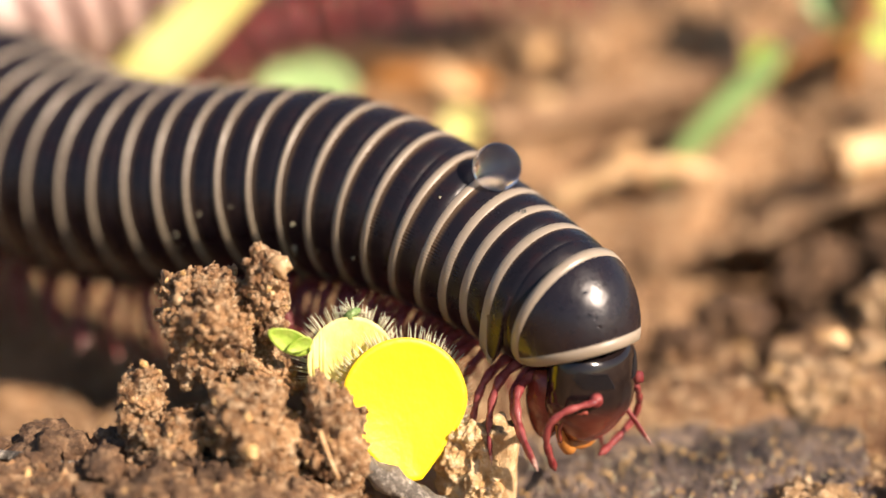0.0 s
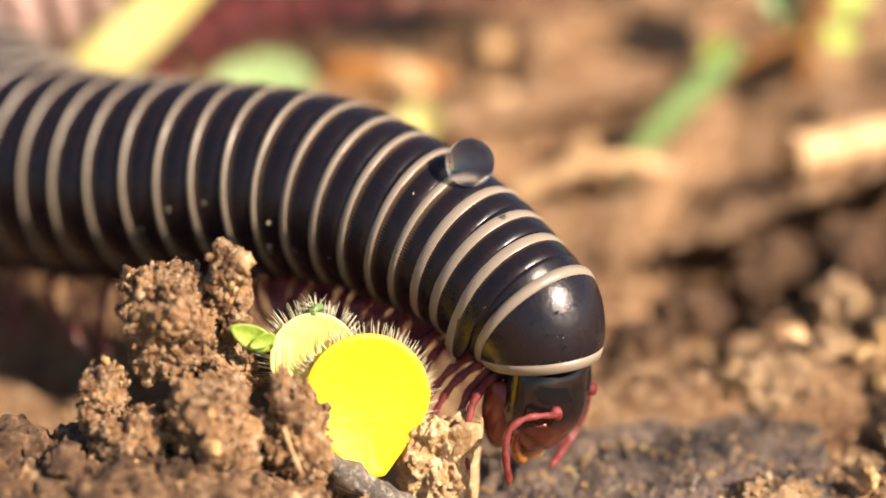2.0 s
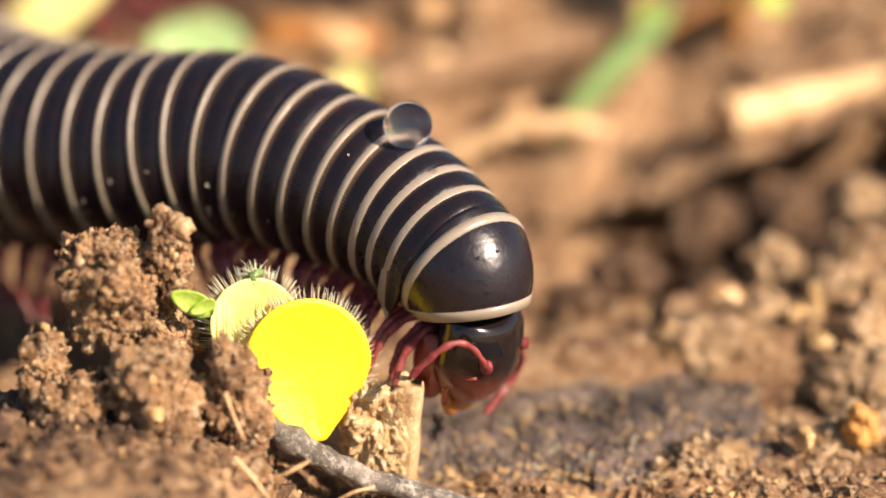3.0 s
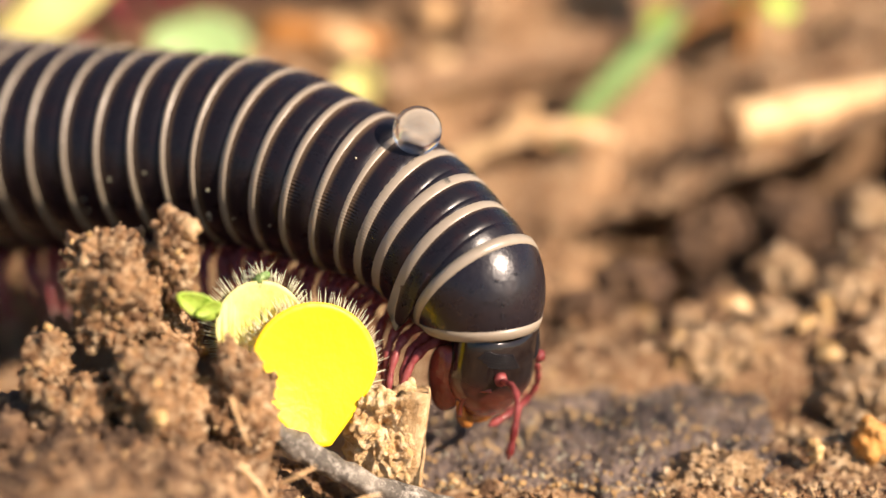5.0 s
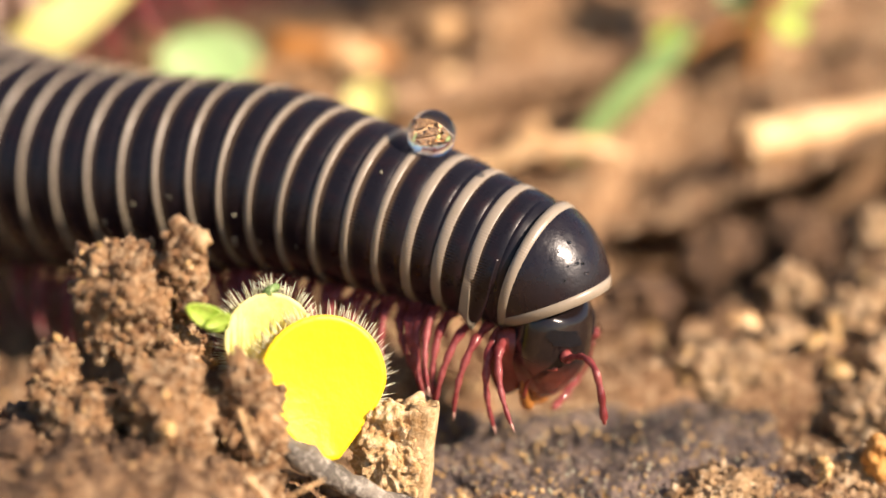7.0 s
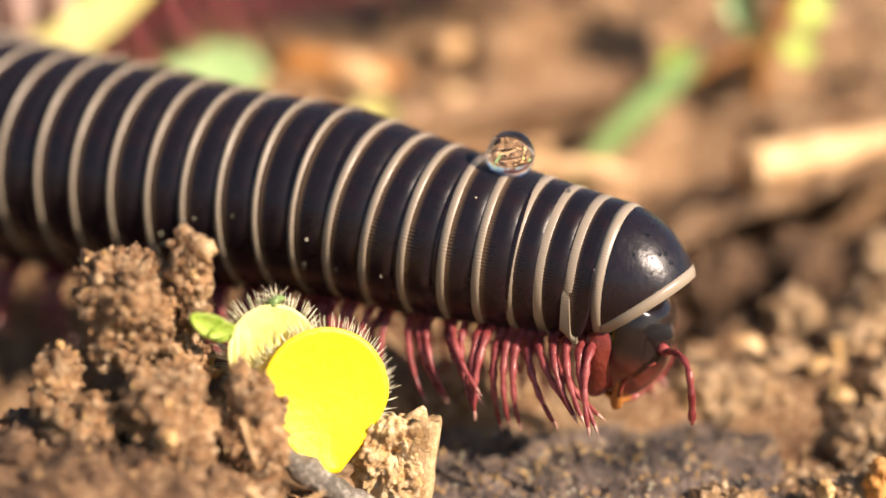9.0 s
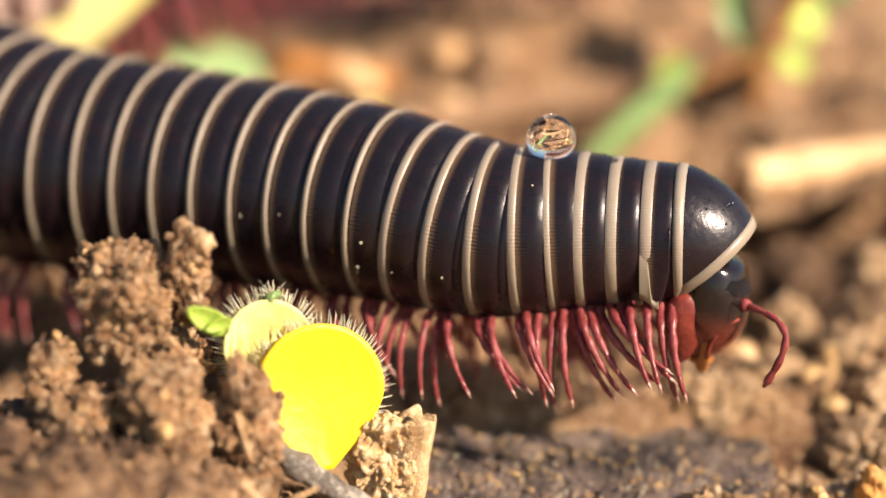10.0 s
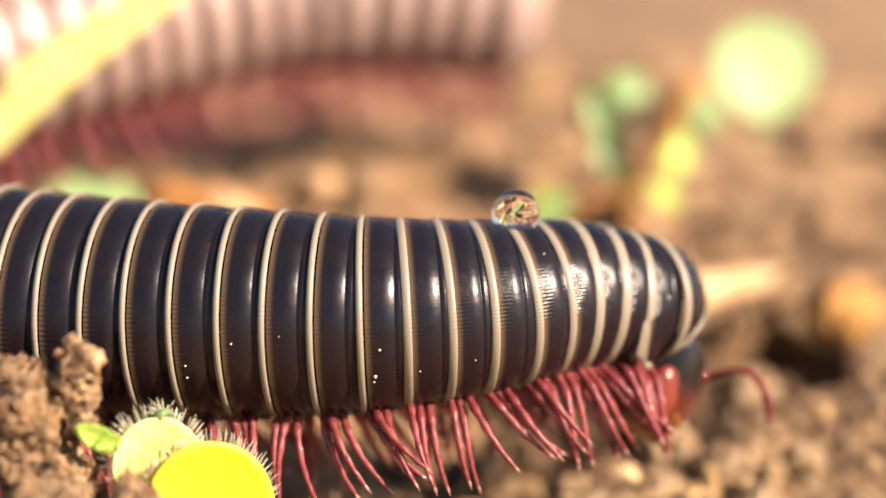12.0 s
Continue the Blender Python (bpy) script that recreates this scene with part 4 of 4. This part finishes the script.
clod(17.5, 2.2, -2.6, (2.4, 1.6, 1.2), 79, "low sunlit mound of tan soil", 0.3, 1.0, 5, SAND, "soil_heap", "soil heap", crumbly=1200)
# dark colour of these three deepens the shade under the crust
clod(12.6, 17.6, -1.6, (2.4, 1.8, 2.0), 81, "lump of soil coloured dark as shade under the crust", 0.3, 0.8, 5, DAMP_SHADE, "soil_lump", "soil lump")
clod(16.8, 18.2, -1.2, (2.4, 1.8, 2.1), 82, "lump of soil coloured dark as shade under the crust", 0.3, 0.8, 5, DAMP_SHADE, "soil_lump", "soil lump")
clod(20.6, 18.4, -0.6, (2.3, 1.8, 2.0), 83, "lump of soil coloured dark as shade under the crust", 0.3, 0.8, 5, DAMP_SHADE, "soil_lump", "soil lump")
clod(14.6, 9.0, 0.2, (1.3, 1.0, 1.1), 69, "brown rounded lump of soil", 0.3, 0.9, 5, SAND, "soil_lump", "soil lump")
clod(17.6, 7.4, -0.4, (1.7, 1.3, 1.3), 72, "brown lump of soil", 0.3, 0.9, 5, SAND, "soil_lump", "soil lump", crumbly=500)
clod(14.2, -3.2, -2.6, (0.45, 0.4, 0.5), 63, "rounded ochre grain of sand", 0.12, 1.5, 4, PEBBLE, "sand_grain", "grit")
clod(16.4, -2.8, -2.2, (0.75, 0.5, 1.0), 64, "orange-brown chip of rotten wood", 0.2, 1.0, 4, RED_WOOD, "wood_chip", "wood chip")
clod(12.2, 5.3, 0.2, (0.62, 0.45, 0.4), 65, "pale cream pebble on crumbs", 0.12, 1.0, 4, TAN_WOOD, "pebble", "pebble")
clod(16.0, 5.2, -0.2, (0.4, 0.3, 0.75), 66, "upright ochre flake of wood", 0.14, 1.0, 4, PEBBLE, "wood_flake", "wood chip")
clod(4.2, -5.6, -4.55, (3.2, 0.7, 0.6), 67, "pale tan splinter of wood", 0.12, 0.5, 4, TAN_WOOD, "splinter", "wood chip")


def crumbs(seed, count, place, size, material, label):
    """Loose grit too small to count, joined."""
    rnd = random.Random(seed)
    verts, faces = [], []
    for i in range(count):
        x, y, z = place(rnd)
        s = size[0] * (size[1] / size[0]) ** (rnd.random() ** 1.6)
        turn = Euler((rnd.uniform(0, 6), rnd.uniform(0, 6), rnd.uniform(0, 6))).to_matrix()
        k = len(verts)
        for d in ((1, 0, 0), (-1, 0, 0), (0, 1, 0), (0, -1, 0), (0, 0, 1), (0, 0, -1)):
            v = turn @ Vector(d) * s * rnd.uniform(0.6, 1.2)
            verts.append(((x + v.x) * MM, (y + v.y) * MM, (z + v.z) * MM))
        faces += [(k + a, k + b, k + c) for a, b, c in ((0, 2, 4), (2, 1, 4), (1, 3, 4), (3, 0, 4), (2, 0, 5), (1, 2, 5), (3, 1, 5), (0, 3, 5))]
    mesh = bpy.data.meshes.new("crumbs")
    mesh.from_pydata(verts, [], faces)
    mesh.materials.append(material)
    tagged(new("crumbs", mesh), label, "grit", kind="stuff")


def on_slab(rnd):
    x = rnd.uniform(-1, 13)
    front, rear = slab_edges(x)
    y = front + (rear - front) * (rnd.random() ** 3.0 if rnd.random() < 0.6 else rnd.random())
    return x, y, slab_top(x, y) + 0.02


def spread(x0, x1, y0, y1):
    def place(rnd):
        x, y = rnd.uniform(x0, x1), rnd.uniform(y0, y1)
        return x, y, ground_height(x, y)
    return place


crumbs(50, 6000, spread(-26, 30, -14, 26), (0.08, 0.32), CLOD, "loose brown soil crumbs")
crumbs(52, 1000, on_slab, (0.03, 0.17), PEBBLE, "ochre crumbs scattered on the bark")
crumbs(53, 420, on_slab, (0.025, 0.09), HAIR, "white glinting sand grains on the bark")
# dark colour imitates the shade in the gaps between clods
crumbs(54, 2200, spread(-24, -3, -14, -4), (0.1, 0.5), DAMP_SHADE, "crumbs coloured dark as shade between the clods")
# these crumbs carry the hollow's shade in their colour
crumbs(55, 900, spread(3, 26, 4, 18), (0.12, 0.45), DAMP_SHADE, "coarse brown crumbs coloured dark as shade in the hollow")
crumbs(56, 1800, spread(12, 28, -6, 11), (0.08, 0.36), SAND, "sunlit ochre crumbs")
crumbs(57, 900, spread(2, 16, -9, -4), (0.08, 0.34), CLOD, "brown crumbs in front of the bark")
crumbs(51, 1500, spread(-26, 30, -14, 26), (0.08, 0.26), PEBBLE, "loose ochre sand grains")


# ---- what moves ----
CRAWL = []
# ring under the water drop, by time
SEAT = ((0, 3.65), (1.5, 3.9), (2.5, 3.6), (3.5, 3.4), (6, 3.45), (7.5, 3.82), (9.5, 3.9), (10.3, 3.75), (12, 4.6))


def crawl(t, spine, head, turn, nod, shield_turn, feel, tip):
    """One moment of the crawl: the body's axis at every third ring, the head's middle, its turn and nod,
    the neck shield's nod, turn and shift, and the ways of the feeler's root and tip."""
    CRAWL.append((t, [Vector(p) for p in spine], Vector(head), turn, nod, shield_turn, Vector(feel), Vector(tip)))


def axis_at(spine, n):
    """Place and forward direction on the axis at ring n."""
    s = n / 3
    last = len(spine) - 1
    if s >= last:
        step = (spine[last] - spine[last - 1]) / 3
        flat = Vector((step.x, step.y, step.z * 0.2))
        over = n - 3 * last
        return spine[last] + flat * over, -flat.normalized()
    p = [spine[0] * 2 - spine[1]] + spine + [spine[-1] * 2 - spine[-2]]
    k = min(int(s), last - 1)
    f = s - k
    a, b, c, d = p[k:k + 4]
    place = 0.5 * (2 * b + (c - a) * f + (2 * a - 5 * b + 4 * c - d) * f * f + (3 * b - a - 3 * c + d) * f ** 3)
    ahead = 0.5 * ((c - a) + 2 * (2 * a - 5 * b + 4 * c - d) * f + 3 * (3 * b - a - 3 * c + d) * f * f)
    return place, -ahead.normalized()


def advance(t):
    """Steps taken so far, in leg cycles."""
    return 0.12 * t + 0.55 * max(0, t - 6.3) + 0.35 * max(0, t - 9.5)


def motions():
    crawl(0.0, ((1.29, -3.69, 4.96), (-1.31, -1.06, 5.90), (-4.39, 1.03, 7.11), (-7.84, 3.15, 7.65), (-11.65, 5.19, 7.25), (-15.67, 7.36, 6.66), (-20.05, 10.24, 6.55), (-24.24, 13.78, 7.38)),
          (2.15, -4.31, 1.73), 35, 20, (0, 0, 0), (-0.90, -0.38, -0.20), (0.36, 0.40, -0.85))
    crawl(1.0, ((1.23, -3.53, 4.65), (-1.27, -0.84, 5.86), (-4.29, 1.28, 7.09), (-7.83, 3.37, 7.59), (-11.69, 5.37, 7.26), (-15.82, 7.70, 6.82), (-20.12, 10.44, 6.70), (-23.92, 13.98, 7.38)),
          (1.68, -3.97, 1.30), 30, 24, (0, 0, 0), (-0.84, -0.50, -0.20), (0.26, 0.40, -0.88))
    crawl(2.5, ((1.53, -3.13, 4.31), (-0.87, -0.90, 5.83), (-3.69, 1.15, 6.82), (-7.12, 3.42, 7.38), (-11.14, 5.65, 6.97), (-15.42, 8.18, 6.38), (-19.44, 11.26, 6.08), (-22.51, 15.35, 6.51)),
          (1.88, -3.52, 0.76), 30, 24, (2, -4, -0.1), (-0.89, -0.39, 0.22), (0.23, 0.00, -0.97))
    crawl(3.0, ((1.07, -3.12, 4.89), (-0.99, -0.81, 5.97), (-3.83, 1.37, 6.87), (-7.41, 3.60, 7.46), (-11.21, 5.47, 6.87), (-15.19, 7.77, 6.39), (-18.78, 10.83, 6.15), (-21.67, 14.65, 6.14)),
          (1.53, -3.64, 1.30), 32, 26, (2, -4, -0.1), (-0.50, -0.38, 0.78), (-0.57, 0.00, -0.82))
    crawl(3.5, ((0.90, -3.30, 4.47), (-1.30, -1.12, 6.07), (-4.08, 0.96, 6.98), (-7.59, 3.24, 7.55), (-11.44, 5.30, 7.15), (-15.44, 7.56, 6.53), (-19.08, 10.42, 6.07), (-22.27, 13.81, 5.57)),
          (1.49, -3.90, 1.09), 32, 26, (2, -4, -0.1), (-0.30, -0.47, 0.83), (-0.67, 0.00, -0.74))
    crawl(5.5, ((1.70, -2.50, 4.20), (-1.06, 0.07, 5.60), (-4.09, 2.00, 6.53), (-7.53, 4.14, 6.96), (-11.41, 6.21, 6.50), (-15.51, 8.49, 5.82), (-19.38, 11.07, 5.46), (-22.77, 14.21, 5.83)),
          (2.30, -3.02, 0.94), 34, 24, (3, -8, -0.25), (0.35, -0.9, 0.05), (0.07, 0.00, -1.00))
    crawl(6.0, ((2.33, -2.21, 4.12), (-0.38, 0.46, 5.28), (-3.56, 2.54, 6.01), (-7.05, 4.69, 6.61), (-10.97, 6.74, 6.17), (-15.00, 8.92, 5.40), (-18.84, 11.59, 5.34), (-22.20, 14.83, 5.99)),
          (2.76, -2.65, 0.93), 32, 24, (3, -8, -0.25), (-0.25, -0.95, 0.1), (0.14, 0.00, -0.99))
    crawl(6.5, ((2.23, -1.80, 4.15), (-0.31, 0.37, 5.47), (-3.37, 2.46, 6.09), (-6.92, 4.84, 6.52), (-11.03, 7.09, 6.02), (-15.07, 9.40, 5.41), (-18.91, 11.98, 5.41), (-22.33, 15.08, 5.87)),
          (2.74, -2.32, 0.97), 30, 24, (3, -8, -0.25), (0.3, -0.93, 0.05), (0.04, 0.00, -1.00))
    crawl(7.0, ((3.14, -1.08, 4.83), (-0.30, 0.88, 5.58), (-3.64, 2.67, 6.10), (-7.15, 4.77, 6.40), (-11.04, 6.83, 5.96), (-15.11, 9.23, 5.47), (-19.04, 11.90, 5.30), (-22.59, 15.05, 5.52)),
          (3.73, -1.62, 1.62), 26, 22, (0, 0, 0), (0.4, -0.85, 0.3), (0.07, 0.00, -1.00))
    crawl(7.5, ((4.08, -0.93, 4.99), (0.52, 0.87, 5.35), (-3.06, 2.49, 6.01), (-6.63, 4.49, 6.46), (-10.50, 6.52, 6.06), (-14.48, 8.86, 5.59), (-18.22, 11.69, 5.36), (-21.62, 14.95, 5.36)),
          (4.70, -1.35, 2.18), 18, 24, (0, 0, 0), (0.45, -0.86, 0.2), (0.07, 0.00, -1.00))
    crawl(9.5, ((7.31, -1.47, 5.87), (3.82, -0.15, 5.96), (0.28, 0.96, 6.01), (-3.68, 2.75, 6.50), (-7.99, 4.81, 6.52), (-12.59, 6.93, 6.56), (-17.51, 9.19, 6.49), (-22.12, 12.23, 6.94)),
          (8.06, -1.80, 2.93), 8, 16, (0, 0, 0), (0.3, -0.93, 0.1), (0.07, 0.00, -1.00))
    crawl(10.0, ((8.58, -0.57, 6.86), (4.87, 0.08, 6.61), (1.39, 0.66, 6.34), (-2.56, 2.28, 6.64), (-6.96, 4.41, 6.63), (-11.81, 6.48, 6.49), (-17.03, 8.40, 6.46), (-22.00, 10.87, 7.35)),
          (9.78, -0.85, 4.05), 3, 12, (0, 0, 0), (0.65, -0.7, -0.2), (-0.30, 0.00, -0.95))
    crawl(10.5, ((9.45, -0.04, 7.78), (5.90, 0.30, 7.31), (2.35, 0.69, 6.72), (-1.85, 1.88, 6.69), (-6.37, 3.44, 6.70), (-11.17, 5.04, 6.67), (-16.11, 6.52, 6.81), (-21.04, 8.34, 7.28)),
          (10.69, -0.28, 5.08), 0, 10, (0, 0, 0), (0.34, -0.45, -0.83), (-0.23, -0.00, -0.97))
    crawl(11.0, ((10.61, 0.40, 8.59), (7.03, 0.29, 8.24), (3.30, 0.24, 7.55), (-0.91, 0.94, 7.31), (-5.33, 2.20, 7.19), (-9.95, 3.67, 6.90), (-14.74, 5.39, 6.70), (-19.43, 7.42, 6.87)),
          (11.60, 0.21, 5.37), -12, 12, (0, 8, 0), (0.6, -0.75, -0.15), (-0.17, 0.00, -0.99))
    crawl(11.5, ((11.28, 0.91, 8.83), (7.78, 0.55, 8.40), (4.01, 0.33, 7.74), (-0.30, 0.84, 7.43), (-4.82, 1.94, 7.20), (-9.63, 3.19, 6.86), (-14.51, 4.47, 6.72), (-19.28, 5.93, 7.41)),
          (12.59, 1.12, 5.29), -22, 16, (0, 12, 0), (0.7, -0.68, 0.0), (0.09, 0.00, -1.00))
    crawl(12.0, ((11.76, 2.62, 8.23), (8.57, 1.62, 8.47), (4.93, 0.49, 8.13), (0.76, 0.33, 7.74), (-3.86, 1.11, 7.39), (-8.59, 2.31, 6.97), (-13.23, 3.61, 6.70), (-17.91, 4.87, 6.98)),
          (12.75, 2.90, 4.75), -34, 20, (0, 18, 0), (0.81, -0.51, 0.31), (0.51, 0.00, -0.86))
    for n, ring in enumerate(rings, 1):
        rows = []
        for t, spine, *rest in CRAWL:
            p, d = axis_at(spine, n)
            rows.append((t, Matrix.Translation(p * MM) @ heading(d)))
        walk(ring, rows)
    rows, skull_rows, drop_rows, near_rows, far_rows = [], [], [], [], []
    for t, spine, head, turn, nod, (tilt, swing, shift), feel, tip in CRAWL:
        p, d = axis_at(spine, 0)
        m = heading(d)
        dip = 9 * smooth(8.0, 6.5, t)
        rows.append((t, Matrix.Translation(p * MM) @ m @ at_mm(shift, 0, -2.2, 0, tilt + dip, swing) @ at_mm(0, 0, 2.2)))
        h = pose(0, 0, 0, 0, nod, -turn)
        skull_rows.append((t, Matrix.Translation(head * MM) @ h))
        seat = between(SEAT, t)
        p, d = axis_at(spine, seat)
        drop_rows.append((t, Matrix.Translation(p * MM) @ heading(d) @ at_mm(0, -0.2, girth(seat) + 0.62 - 0.26 * smooth(9.5, 11, t))))
        x = feel.normalized()
        z = -(tip - x * tip.dot(x)).normalized()
        turned = Matrix((x, z.cross(x), z)).transposed().to_4x4()
        near_rows.append((t, at_mm(1.2, -1.46, 0.92) @ (h.inverted() @ turned)))
        far_rows.append((t, at_mm(1.15, 1.3, 0.6, 0, 25 + 12 * math.sin(t * 1.3) + 35, 40 + 10 * math.sin(t * 0.9) + 50 * smooth(9.5, 8, t))))
    walk(shield, rows)
    walk(skull, skull_rows)
    walk(droplet, drop_rows)
    walk(feelers[0], near_rows)
    walk(feelers[1], far_rows)
    steps = [i * 1.0 for i in range(6)] + [6 + 0.25 * i for i in range(25)]
    for leg, k, side, hip in legs:
        rows = []
        for t in steps:
            c = 2 * math.pi * (advance(t) + k / 7.0) + (0.6 if side > 0 else 0)
            reach = 4 * smooth(14, 3, k) * smooth(7, 9, t) + (22 * smooth(7, 2, k) - 10 * smooth(12, 6, k)) * smooth(8, 6.5, t)
            swing = -16 - reach - 20 * math.sin(c) + 7 * math.sin(k * 2.3 + side)
            lift = max(0, math.cos(c)) * 12 + 5 * math.sin(k * 3.7)
            step = 0.75 * smooth(8, 6.5, t) * smooth(5, 4, k)
            rows.append((t, at_mm(hip.x + step, hip.y, hip.z, side * lift, swing, 0)))
        walk(leg, rows)
    walk(far_drop, [(0, at_mm(-6.4, 25.2, 16.1)), (6, at_mm(-3.9, 26.2, 16.6)), (12, at_mm(-0.4, 27.2, 17.1))])
    walk(other, [(0, at_mm(-6, -2, -1.0)), (6, at_mm(-3.5, -1, -0.5)), (12, at_mm(0, 0, 0))])


motions()
